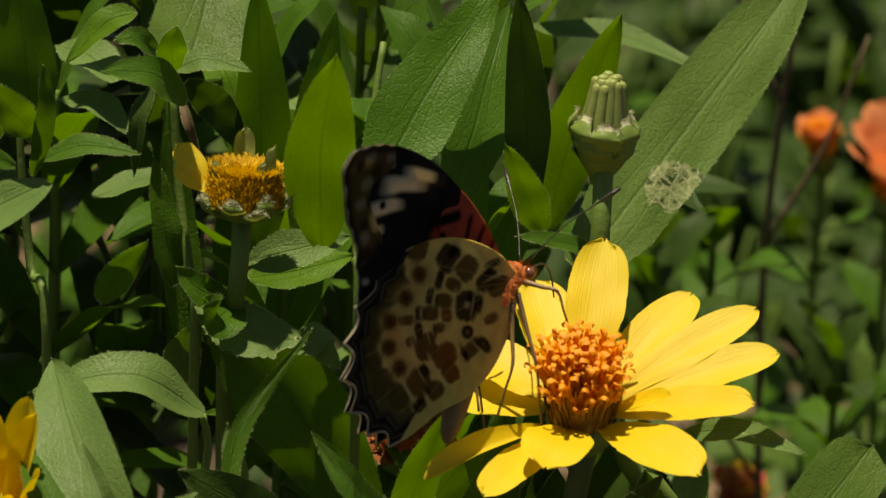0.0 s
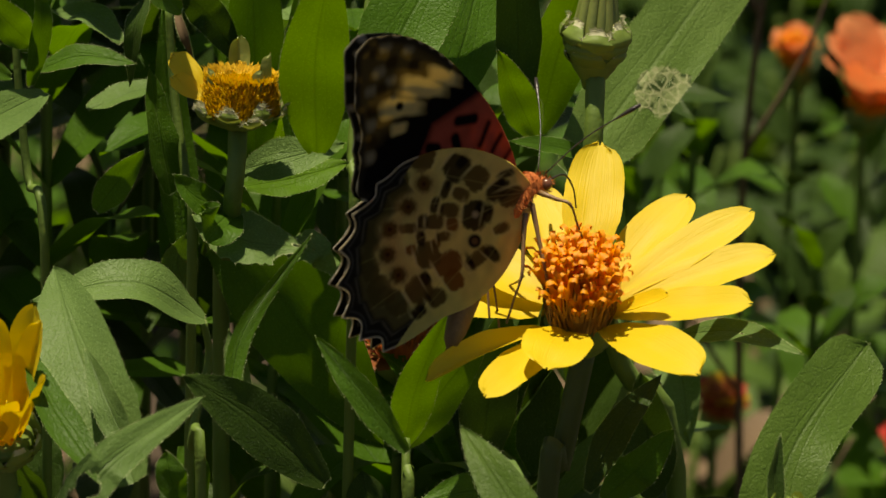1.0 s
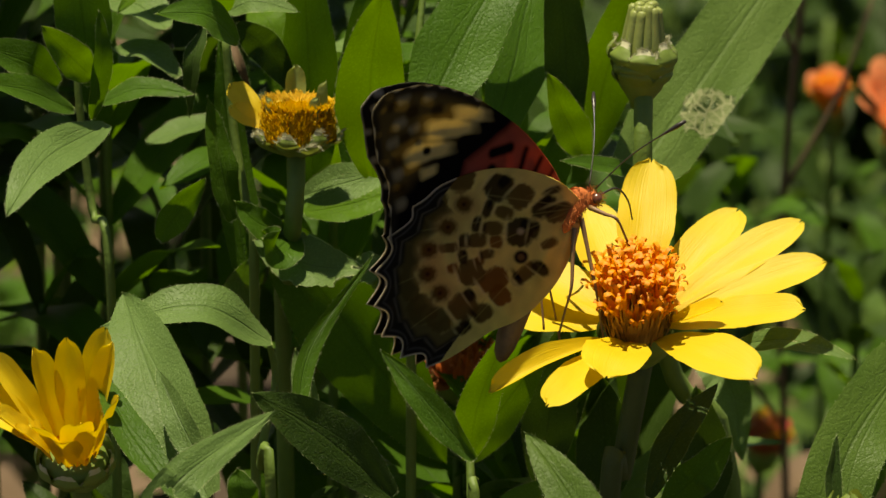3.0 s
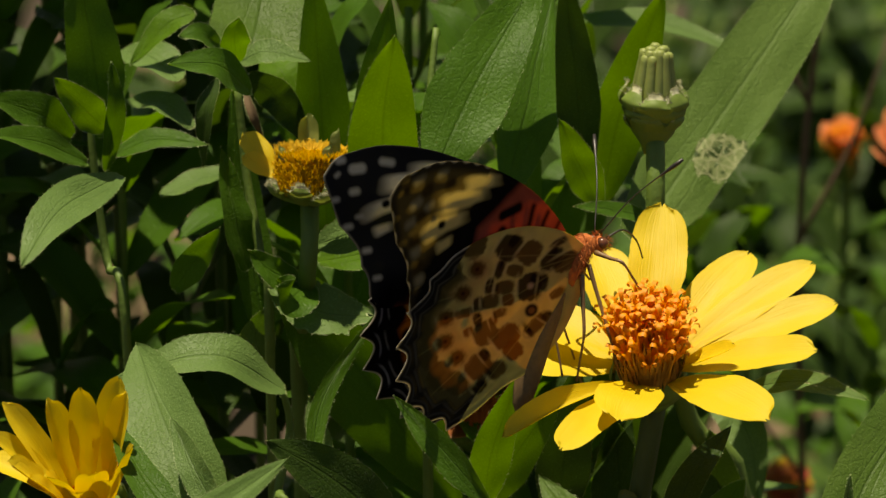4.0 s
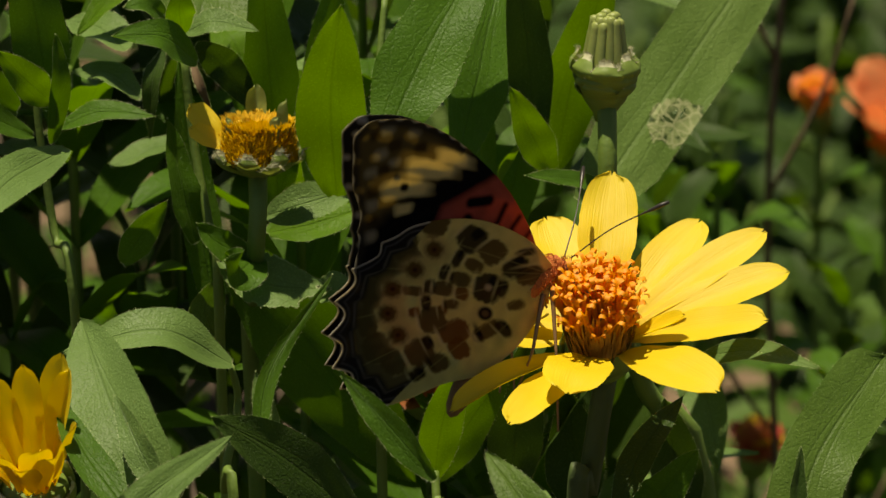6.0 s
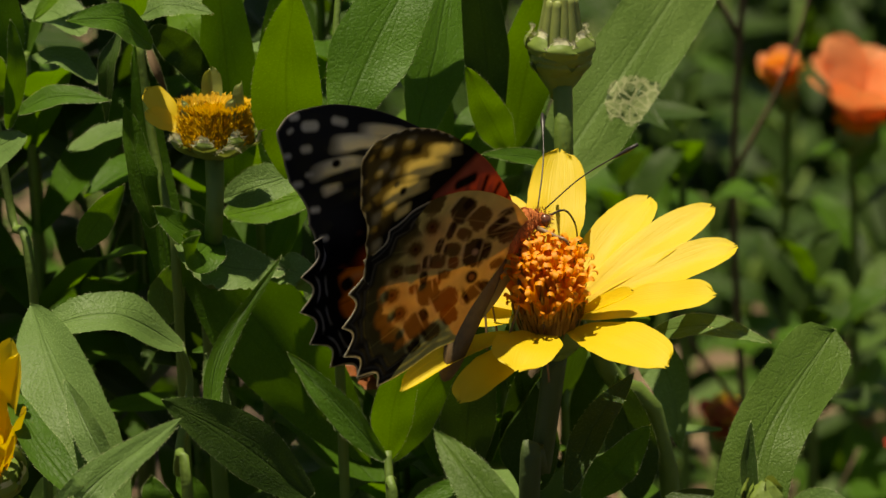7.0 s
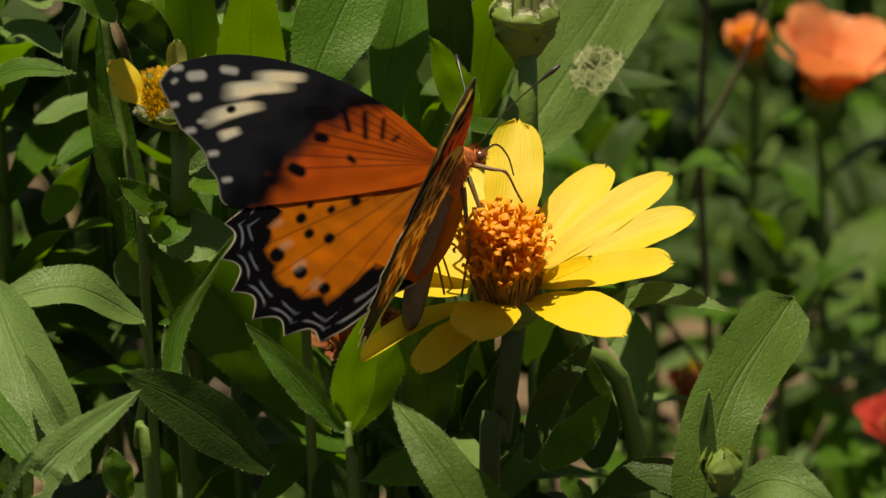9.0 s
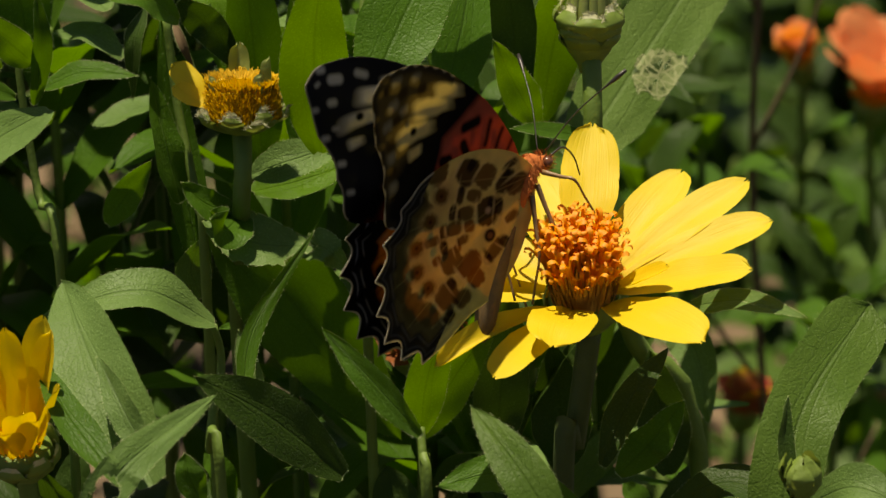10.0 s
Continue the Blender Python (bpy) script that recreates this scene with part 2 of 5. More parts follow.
def blade(bm, line, width, normals, profile, fold=0.12, ripple=0.0, seed=0, across=8, edge=0.0, holes=(), notch=0.0):
    """A leaf or petal along a line: profile(u) gives its half width, normals the side that it turns up."""
    uvs = bm.loops.layers.uv.verify()
    n = len(line) - 1
    rows = []
    for i, p in enumerate(line):
        u = i / n
        t = (line[min(i + 1, n)] - line[max(i - 1, 0)]).normalized()
        nrm = normals[i] if isinstance(normals, list) else normals
        s = t.cross(nrm).normalized()
        nn = s.cross(t)
        row = []
        for k in range(across + 1):
            v = 2 * k / across - 1
            w = width * profile(u)
            rough = 1 + edge * noise.noise(Vector((u * 23, v * 3, seed * 7.1))) if abs(v) == 1 else 1
            lift = fold * w * (abs(v) ** 1.4) + ripple * width * noise.noise(Vector((u * 4, v * 1.3, seed * 3.7)))
            lift += ripple * 0.5 * width * abs(v) * math.sin(u * 16 + seed * 5 + (2 if v > 0 else 0))
            back = notch * max(0.0, (u - 0.8) / 0.2) ** 2 * (0.5 + 0.5 * math.cos(v * math.tau * 0.95 + seed))
            row.append(bm.verts.new(p + s * (v * w * rough) + nn * lift - t * back))
        rows.append(row)
    for i in range(n):
        for k in range(across):
            uc, vc = (i + 0.5) / n, (k + 0.5) / across
            if any(((uc - h[0]) / h[2]) ** 2 + ((vc - h[1]) / h[3]) ** 2 < 1 for h in holes):
                continue
            f = bm.faces.new((rows[i][k], rows[i][k + 1], rows[i + 1][k + 1], rows[i + 1][k]))
            for loop, (a, b) in zip(f.loops, ((i, k), (i, k + 1), (i + 1, k + 1), (i + 1, k))):
                loop[uvs].uv = (b / across, a / n)
    loose = [v for v in bm.verts if not v.link_faces]
    for v in loose:
        bm.verts.remove(v)


def lance(u):
    """Half width of a lance-shaped leaf."""
    if u < 0.36:
        return 0.5 * ((u + 0.02) / 0.38) ** 0.5
    return 0.5 * max(0.0, 1 - ((u - 0.36) / 0.64) ** 2.0) ** 0.85 + 0.004


def strap(u):
    """Half width of a broad leaf with even sides and a blunt tip."""
    return 0.5 * min(1.0, (u + 0.04) / 0.24) ** 0.5 * max(0.0, 1 - max(0.0, (u - 0.5) / 0.5) ** 2.8) ** 0.7 + 0.006


def broad(u):
    """Half width of a leaf with parallel sides and a rounded tip."""
    return 0.5 * min(1.0, (u + 0.04) / 0.2) ** 0.5 * max(0.0, 1 - max(0.0, (u - 0.66) / 0.34) ** 2.2) ** 0.6 + 0.006


def blunt(u):
    """Half width of a broad leaf whose end is bent back out of sight."""
    return 0.5 * min(1.0, (u + 0.04) / 0.2) ** 0.5 * max(0.0, 1 - max(0.0, (u - 0.8) / 0.2) ** 3) ** 0.5 + 0.006


def ovate(u):
    """Half width of a broad leaf that narrows to a rounded point."""
    return 0.5 * min(1.0, (u + 0.04) / 0.3) ** 0.5 * max(0.0, 1 - max(0.0, (u - 0.42) / 0.58) ** 2.4) ** 0.8 + 0.006


seeds = iter(range(1, 100000))


def leaf(plant, a, m, b, width, roll=0, material=None, twist=0, holes=(), edge=0.015, fold=0.16, label="", face=None, shape=None):
    """A leaf from a by way of m to b, in millimetres of the bed. roll: degrees by which its face turns away; twist: more of it at the tip."""
    seed = next(seeds)
    m2 = Vector(m)
    n = 26 if not holes else 60
    line = [p * 0.001 for p in smooth([a, tuple(m2), b], n)]
    normals = []
    for i in range(n + 1):
        t = (line[min(i + 1, n)] - line[max(i - 1, 0)]).normalized()
        r = radians(roll + twist * i / n)
        side = t.cross(Vector((0, 0, 1))).normalized()
        if abs(t.x) > abs(t.y) and side.y < 0:
            side = -side
        normals.append(face if face else (Vector((0, 0, 1)) - t * t.z).normalized() * math.cos(r) + side * math.sin(r))
    bm = bmesh.new()
    blade(bm, line, width * 0.001, normals, shape or lance, fold, 0.05, seed, 8 if not holes else 36, edge, holes)
    if face is None:
        # pale hairs along the rim
        rnd_hair = random.Random(seed)
        for e in [q for q in bm.edges if q.is_boundary]:
            a_, b_ = e.verts[0].co.copy(), e.verts[1].co.copy()
            along = (b_ - a_).normalized()
            inner = e.link_faces[0].calc_center_median()
            out = ((a_ + b_) / 2 - inner)
            out = (out - along * out.dot(along)).normalized()
            for k in range(4):
                o = a_.lerp(b_, rnd_hair.random())
                d = (out + along * rnd_hair.uniform(0.0, 0.7) + Vector((0, 0, rnd_hair.uniform(-0.3, 0.5)))).normalized()
                bm.faces.new([bm.verts.new(v) for v in (o - along * 0.000022, o + along * 0.000022, o + d * rnd_hair.uniform(0.00015, 0.0004))]).material_index = 1
    bmesh.ops.transform(bm, verts=bm.verts, matrix=SLOPE.to_4x4())
    bmesh.ops.translate(bm, verts=bm.verts, vec=Vector((0, 0, 0.36)) - plant.location)
    return part("leaf", bm, (material or LEAF, HAIR) if face is None else material or LEAF, plant, label)


def stalk(plant, points, r0, r1, material=None, name="stem"):
    """A stem through points of the bed, and from the first straight down into the soil."""
    line = [bed(*p) for p in points]
    foot = Vector((plant.location.x, plant.location.y, -0.01))
    low = line[0]
    pts = smooth([foot, foot.lerp(low, 0.5)] + line, 30)
    bm = bmesh.new()
    tube(bm, [p - plant.location for p in pts], (r0 * 0.001, r1 * 0.001), 8)
    return part(name, bm, material or STEM, plant)


def root(x, y, z, dx=0.0, dy=0.0):
    """The place on the soil below a point of the bed."""
    p = bed(x, y, z)
    return Vector((p.x + dx, p.y + dy, 0.0))


front_plants = []

# ---- flower heads ----
def petal_shape(u):
    """Half width of a ray petal: narrow foot, broad body, blunt tip."""
    foot = min(1.0, (u + 0.02) / 0.5) ** 0.7
    end = max(0.0, 1 - max(0.0, (u - 0.55) / 0.452) ** 2.8) ** 0.5
    return 0.5 * foot * end + 0.008


def axes_of(tilt, lean=0.0):
    """Right, back and axis of a flower head that is tilted out of the bed's face by tilt degrees and leans sideways."""
    a, b = radians(tilt), radians(lean)
    right = Vector((math.cos(b), -math.sin(b), 0))
    axis = Vector((math.sin(b) * math.cos(a), math.cos(b) * math.cos(a), math.sin(a)))
    return right, axis.cross(right), axis


def petal(head, plant, centre, frame3, az, el, length, width, curl=0.0, foot=4.5, material=None, cup=0.18, seed=None, ring=0.0):
    """A ray petal that leaves the disc at azimuth az and rises by el degrees; curl bends its tip down."""
    right, rear, axis = frame3
    out = right * math.cos(radians(az)) + rear * math.sin(radians(az))
    n = 24
    pts, normals = [], []
    p = Vector(centre) + (out * math.cos(radians(el)) + axis * math.sin(radians(el))) * foot + out * ring
    e0 = el + curl * 0.5
    for i in range(n + 1):
        u = i / n
        e = radians(e0 - curl * u)
        pts.append(p * 0.001)
        d = out * math.cos(e) + axis * math.sin(e)
        normals.append(axis * math.cos(e) - out * math.sin(e))
        p = p + d * ((length - foot) / n)
    bm = bmesh.new()
    blade(bm, pts, width * 0.001, normals, petal_shape, cup, 0.03, seed if seed is not None else next(seeds), 12, 0.03, notch=0.0007)
    bmesh.ops.transform(bm, verts=bm.verts, matrix=SLOPE.to_4x4())
    bmesh.ops.translate(bm, verts=bm.verts, vec=Vector((0, 0, 0.36)) - plant.location)
    return part("petal", bm, material or PETAL, head)


def bracts(head, plant, centre, frame3, rows, radius, length, width, rise, material, rim=None, flare=1.0, fringe=False):
    """Overlapping scales of the cup under a head, each an own part."""
    right, rear, axis = frame3
    for r in range(rows):
        count = 9 - r
        for k in range(count):
            a = math.tau * (k + 0.5 * (r % 2)) / count + 0.2
            out = right * math.cos(a) + rear * math.sin(a)
            lo = Vector(centre) + axis * (rise * r) + out * (radius * (0.55 + 0.22 * r))
            hi = Vector(centre) + axis * (rise * r + length * (1 + 0.12 * math.sin(k * 4.3 + r))) + out * (radius * (1.0 + 0.04 * r) * (1 + (flare - 1) * (0.7 + 0.5 * math.sin(k * 2.9 + r))))
            mid = (lo + hi) * 0.5 + out * radius * (0.22 if flare == 1 else 0.34)
            line = [q * 0.001 for q in smooth([lo, mid, hi], 12)]
            bm = bmesh.new()
            blade(bm, line, width * 0.001, out, lambda u: 0.5 * math.sin(min(1.0, 0.25 + u * 0.75) * math.pi) ** 0.5 if u < 1 else 0.15, -0.3, 0.03, next(seeds), 8, 0.1)
            for f in bm.faces:
                f.material_index = 1 if rim and sum(v.co.dot(axis) for v in f.verts) / 4 > (hi * 0.001).dot(axis) - length * 0.00016 else 0
            if fringe:
                # white hairs that stand out along the upper rim
                hairs = random.Random(k * 7 + r)
                for e in [q for q in bm.edges if q.is_boundary and q.verts[0].co.dot(axis) > (hi * 0.001).dot(axis) - length * 0.00035]:
                    for _ in range(5):
                        o = e.verts[0].co.lerp(e.verts[1].co, hairs.random())
                        d = (out * hairs.uniform(0.1, 1.0) + axis * hairs.uniform(-0.2, 1.0) + out.cross(axis) * hairs.uniform(-0.8, 0.8)).normalized()
                        w_ = d.cross(out + axis * 0.3).normalized() * 0.00006
                        bm.faces.new([bm.verts.new(v) for v in (o - w_, o + w_, o + d * hairs.uniform(0.0004, 0.0010))]).material_index = 1
            bmesh.ops.transform(bm, verts=bm.verts, matrix=SLOPE.to_4x4())
            bmesh.ops.translate(bm, verts=bm.verts, vec=Vector((0, 0, 0.36)) - plant.location)
            part("bract", bm, (material, rim) if rim else material, head)


def floret_mesh(length, radius, lobes=5, flare=1.9):
    """A tubular floret with a star of pointed lobes that curl out at its mouth."""
    bm = bmesh.new()
    s = lobes * 2
    prof = ((0.0, 0.55), (0.45, 0.7), (0.75, 1.0))
    rings = [[bm.verts.new((radius * r * math.cos(k * math.tau / s), radius * r * math.sin(k * math.tau / s), length * z)) for k in range(s)] for z, r in prof]
    for a, b in zip(rings, rings[1:]):
        for k in range(s):
            bm.faces.new((a[k], a[(k + 1) % s], b[(k + 1) % s], b[k]))
    top = rings[-1]
    for k in range(0, s, 2):
        ang = k * math.tau / s
        rows = []
        for r, z, half in ((1.1, 0.86, 0.34), (1.5, 0.99, 0.28), (flare, 1.03, 0.18), (flare * 1.15, 0.95, 0.10), (flare * 1.0, 0.89, 0.05)):
            rows.append([bm.verts.new((radius * r * math.cos(ang + e * half), radius * r * math.sin(ang + e * half), length * z)) for e in (-1, 1)])
        bm.faces.new((top[k - 1], top[k], rows[0][0]))
        bm.faces.new((top[k], top[(k + 1) % s], rows[0][1]))
        bm.faces.new((top[k], rows[0][1], rows[0][0]))
        for a, b in zip(rows, rows[1:]):
            bm.faces.new((a[0], a[1], b[1], b[0]))
    return bm


def bud_floret(length, radius):
    """A closed green floret with a blunt, slightly swollen tip."""
    bm = bmesh.new()
    tube(bm, [Vector((0, 0, length * z)) for z in (0, 0.4, 0.75, 0.9, 0.97, 1.0)], [radius * r for r in (0.9, 1.0, 0.86, 0.8, 0.84, 0.5)], 8)
    return bm


def turn_to(axis, spin):
    q = Vector((0, 0, 1)).rotation_difference(axis)
    return q.to_matrix().to_4x4() @ Matrix.Rotation(spin, 4, "Z")


def disc(head, plant, centre, frame3, radius, height, florets, floret_len, material, chaff_material, chaff=150, lo=0.35, floret_r=0.55, spread=0.8, top_chaff=0.9, chaff_len=1.0, bristle=None, dome=0.8, thick=1.0):
    """A cone of chaff scales with tubular florets that open on its crown."""
    right, rear, axis = frame3
    rnd = random.Random(int(radius * 100) + florets)
    c = Vector(centre)

    def place(h, a):
        out = right * math.cos(a) + rear * math.sin(a)
        r = radius * (1 - 0.1 * h) * (1 - max(0.0, (h - 0.6) / 0.4) ** 2 * dome)
        return c + axis * (height * h) + out * max(r, 0.3), out

    bm = bmesh.new()
    for k in range(chaff):
        h = (k + 0.5) / chaff
        p, out = place(h * top_chaff, k * 2.39996)
        if dome < 0.5 and k % 2:
            # bristles all over the flat crown
            p = c + axis * (height * rnd.uniform(0.88, 1.0)) + out * (radius * 0.95 * math.sqrt(rnd.random()))
        d = (axis + out * rnd.uniform(0.02, 0.3) * (2.4 if dome < 0.5 else 1.0) + out.cross(axis) * (rnd.uniform(-0.5, 0.5) if dome < 0.5 else 0.0)).normalized()
        side = d.cross(out).normalized()
        L = rnd.uniform(2.4, 4.2) * chaff_len
        w = rnd.uniform(0.16, 0.34) * thick
        q = [p - side * w, p + side * w, p + d * L * 0.7 + side * w * 0.8 + out * 0.3, p + d * L + out * rnd.uniform(-0.1, 0.6), p + d * L * 0.7 - side * w * 0.8 + out * 0.3]
        f = bm.faces.new([bm.verts.new(v * 0.001) for v in q])
        f.material_index = 1
    # the solid core behind the scales
    ring0 = None
    for j in range(8):
        h = j / 7
        ring = [bm.verts.new((place(h, a * math.tau / 20)[0] - (right * math.cos(a * math.tau / 20) + rear * math.sin(a * math.tau / 20)) * 0.5) * 0.001) for a in range(20)]
        if ring0:
            for k in range(20):
                bm.faces.new((ring0[k], ring0[(k + 1) % 20], ring[(k + 1) % 20], ring[k]))
        ring0 = ring
    bm.faces.new(ring0)
    bmesh.ops.transform(bm, verts=bm.verts, matrix=SLOPE.to_4x4())
    bmesh.ops.translate(bm, verts=bm.verts, vec=Vector((0, 0, 0.36)) - plant.location)
    tagged(part("chaff_cone", bm, (chaff_material, bristle or chaff_material), head), kind="stuff")
    meshes = [mesh_of("floret", floret_mesh(floret_len * 0.001 * s, floret_r * 0.001, flare=fl), material) for s, fl in ((1.0, 2.3), (0.78, 1.9), (1.2, 2.7))]
    for k in range(florets):
        h = lo + (1 - lo) * ((k + 0.5) / florets) ** 0.8
        p, out = place(h, k * 2.39996 + 0.4)
        d = (axis * (0.55 + 0.7 * h) + out * spread * (1.15 - h) + Vector((rnd.uniform(-0.34, 0.34), rnd.uniform(-0.34, 0.34), rnd.uniform(-0.34, 0.34)))).normalized()
        ob = new("floret", meshes[k % 3])
        ob.parent = head
        ob.matrix_basis = Matrix.Translation(bed(*p) - plant.location) @ turn_to(SLOPE @ d, k * 1.3)


def receptacle(plant, centre, frame3, radius, length, material=None, name="flower_head"):
    """The green cone that joins the stem to the head; the head's other pieces hang on it."""
    right, rear, axis = frame3
    c = Vector(centre)
    bm = bmesh.new()
    pts = [bed(*(c + axis * z)) - plant.location for z in (-length, -length * 0.75, -length * 0.35, 0.0, length * 0.25)]
    tube(bm, pts, [radius * 0.001 * k for k in (0.34, 0.45, 0.85, 1.0, 0.9)], 16)
    return part(name, bm, material or BRACT, plant)


# ---- the open yellow flower on its stem, with the butterfly on it ----
c = (30.7, -17.9, 0.0)
centre = c
plant = thing("zinnia_plant", root(*c, dx=-0.012, dy=0.01), "zinnia with one fully open yellow flower and narrow green leaves", "plant", "zinnias")
front_plants.append(plant)
fr = axes_of(40)
stalk(plant, [(26.9, -48.9, -10.0), (28.9, -38.3, -8.0), (31.7, -22.1, -3.0)], 1.45, 1.7, STEM_SHADED)
head = receptacle(plant, centre, fr, 5.0, 5.0)
tagged(head, "open yellow flower with orange domed centre")
for az, el, length, width, curl in (
    (84, 21, 28.5, 8.3, 6), (55, 9, 27.4, 7.2, 10), (34, 13, 30.2, 6.6, 8), (16, 13, 29.2, 7.0, 10), (-14, 21, 26.2, 7.2, 10),
    (-50, 17, 26.4, 9.0, 24), (-105, 20, 20.4, 9.4, 34), (-122, 10, 25.4, 6.0, 10), (160, -7, 19.5, 8.4, 10),
    (140, 2, 20.0, 8.4, 10), (106, 7, 26.0, 8.4, 8)):
    petal(head, plant, centre, fr, az, el, length, width, curl)
petal(head, plant, centre, fr, -141, 6, 27.6, 4.0, 26, cup=0.9)
petal(head, plant, centre, fr, -20, 35, 15.8, 3.8, -16, cup=0.5)
bracts(head, plant, Vector(centre) - fr[2] * 5, fr, 2, 5.0, 5.0, 4.2, 1.2, BRACT)
disc(head, plant, Vector(centre) - fr[2] * 0.5, fr, 4.4, 9.0, 58, 5.4, FLORET, FLORET_BROWN, 210, 0.44, 0.78, 0.34, 0.55, 1.35, CHAFF)
leaf(plant, (45.0, -20.3, -16.0), (53.1, -19.2, -8.0), (62.0, -21.8, 0.0), 4.2, 42, LEAF_PALE, holes=((0.55, 0.55, 0.02, 0.05), (0.62, 0.6, 0.014, 0.04)))

leaf(plant, (32.5, -41.4, 6.0), (36.5, -32.8, 2.0), (42.7, -25.5, -6.0), 4.8, -20, LEAF_SHADED)

# ---- the faded flower head ----
c = (-18.9, 8.9, -15.0)
plant = thing("zinnia_plant", root(*c, dx=0.004), "zinnia with a faded golden flower head that keeps one yellow petal", "plant", "zinnias")
fr = axes_of(14, 2)
stalk(plant, [(-21.0, -18.2, -34.0), (-20.1, -10.6, -24.0), (-19.4, -4.0, -15.0), (-18.9, 1.7, -13.0), (-18.9, 7.3, -15.0)], 1.3, 1.4)
head = receptacle(plant, c, fr, 2.6, 2.6)
tagged(head, "faded golden flower head with papery petals")
bracts(head, plant, Vector(c) - fr[2] * 1.6, fr, 2, 4.7, 3.4, 3.5, 0.9, BRACT, BRACT_RIM, 1.38, fringe=True)
disc(head, plant, Vector(c) + fr[2] * 0.2, fr, 5.1, 5.6, 14, 1.5, FLORET_GOLD, GOLD_BRISTLE, 3600, 0.3, 0.2, 0.3, 0.8, 0.34, GOLD_BRISTLE, 0.25, 0.5)
outer = axes_of(66)
petal(head, plant, Vector(c) + Vector((-4.3, 2.2, 1.6)), outer, 127, 0, 9.0, 3.7, 8, 0.2, cup=0.3)
petal(head, plant, Vector(c) + Vector((-4.1, 1.9, 2.4)), outer, 146, 0, 6.8, 3.0, 6, 0.2, cup=0.3)
for az, el, ln, w in ((-24, 93, 7.8, 2.6), (-50, 92, 5.6, 2.2), (205, 88, 5.0, 2.0), (96, 84, 8.2, 3.0)):
    out = fr[0] * math.cos(radians(az)) + fr[1] * math.sin(radians(az))
    petal(head, plant, Vector(c) + out * 4.9 + fr[2] * 2.4, fr, az, el, ln, w, -8, 0.5, FLORET_GREEN, 0.9)
leaf(plant, (-24.5, -4.8, -15.0), (-17.0, -8.7, -14.0), (-8.8, -9.4, -16.0), 8.8, 34, LEAF_PALE, holes=((0.80, 0.98, 0.10, 0.22), (0.93, 0.4, 0.05, 0.16)), edge=0.14)
leaf(plant, (-11.8, -9.4, -20.0), (-7.7, -9.7, -17.0), (-4.4, -13.0, -17.0), 5.6, 35, LEAF_PALE, edge=0.15)
leaf(plant, (-19.3, -4.4, -17.0), (-21.5, -6.4, -11.0), (-23.5, -4.9, -7.0), 7.0, 25, LEAF)
leaf(plant, (-18.0, 1.3, -24.0), (-11.8, 3.2, -22.0), (-3.8, 5.5, -27.0), 6.2, 22, LEAF_PALE)
leaf(plant, (-18.0, -1.2, -28.0), (-11.1, 0.1, -32.0), (-3.3, 2.6, -36.0), 6.6, 35, LEAF_YOUNG)
leaf(plant, (-20.0, -4.0, -17.0), (-23.9, -3.0, -13.0), (-27.6, 0.4, -11.0), 5.0, 30, LEAF)
leaf(plant, (-25.9, -16.4, -25.0), (-27.1, -12.3, -23.0), (-25.8, -8.1, -21.0), 6.0, 30, LEAF_PALE)

# ---- the unopened bud ----
c = (31.5, 19.4, -20.0)
plant = thing("zinnia_plant", root(*c, dx=0.022, dy=0.004), "zinnia with a tall unopened green flower bud", "plant", "zinnias")
fr = axes_of(14, 3)
stalk(plant, [(47.0, -48.0, -52.0), (37.5, -26.0, -40.0), (32.4, -9.8, -29.0), (31.5, 0.1, -20.0), (31.6, 9.1, -17.5), (31.7, 16.9, -20.0)], 1.6, 1.45)
head = receptacle(plant, c, fr, 3.8, 5.2, None, "flower_bud")
bracts(head, plant, Vector(c) - fr[2] * 2.4, fr, 3, 4.1, 4.4, 5.2, 1.5, BRACT, BRACT_RIM, 0.80, fringe=True)
meshes = mesh_of("floret", bud_floret(0.0098, 0.00092), FLORET_GREEN)
for k in range(34):
    r = 3.3 * math.sqrt((k + 0.5) / 34)
    a = k * 2.39996
    p = Vector(c) + fr[0] * r * math.cos(a) + fr[1] * r * math.sin(a) + fr[2] * (1.1 - 0.3 * r + 0.55 * math.sin(k * 1.7))
    ob = new("floret", meshes)
    ob.parent = head
    ob.matrix_basis = Matrix.Translation(bed(*p) - plant.location) @ turn_to(SLOPE @ (fr[2] * 12 - fr[0] * r * math.cos(a) * 0.5 - fr[1] * r * math.sin(a) * 0.5), k)
leaf(plant, (32.4, 4.5, -26.0), (26.0, 6.0, -22.0), (19.8, 6.6, -18.0), 3.0, 38, LEAF)
leaf(plant, (41.5, -21.6, -74.0), (47.2, -27.6, -70.0), (48.8, -38.8, -64.0), 6.6, 12, LEAF_PALE)
leaf(plant, (29.1, 1.7, -42.0), (44.1, 22.3, -58.0), (62.4, 48.1, -78.0), 12.4, 4, LEAF_WORN, shape=strap, holes=((0.345, 0.80, 0.010, 0.020), (0.385, 0.72, 0.010, 0.018), (0.40, 0.80, 0.012, 0.016)), fold=0.08)

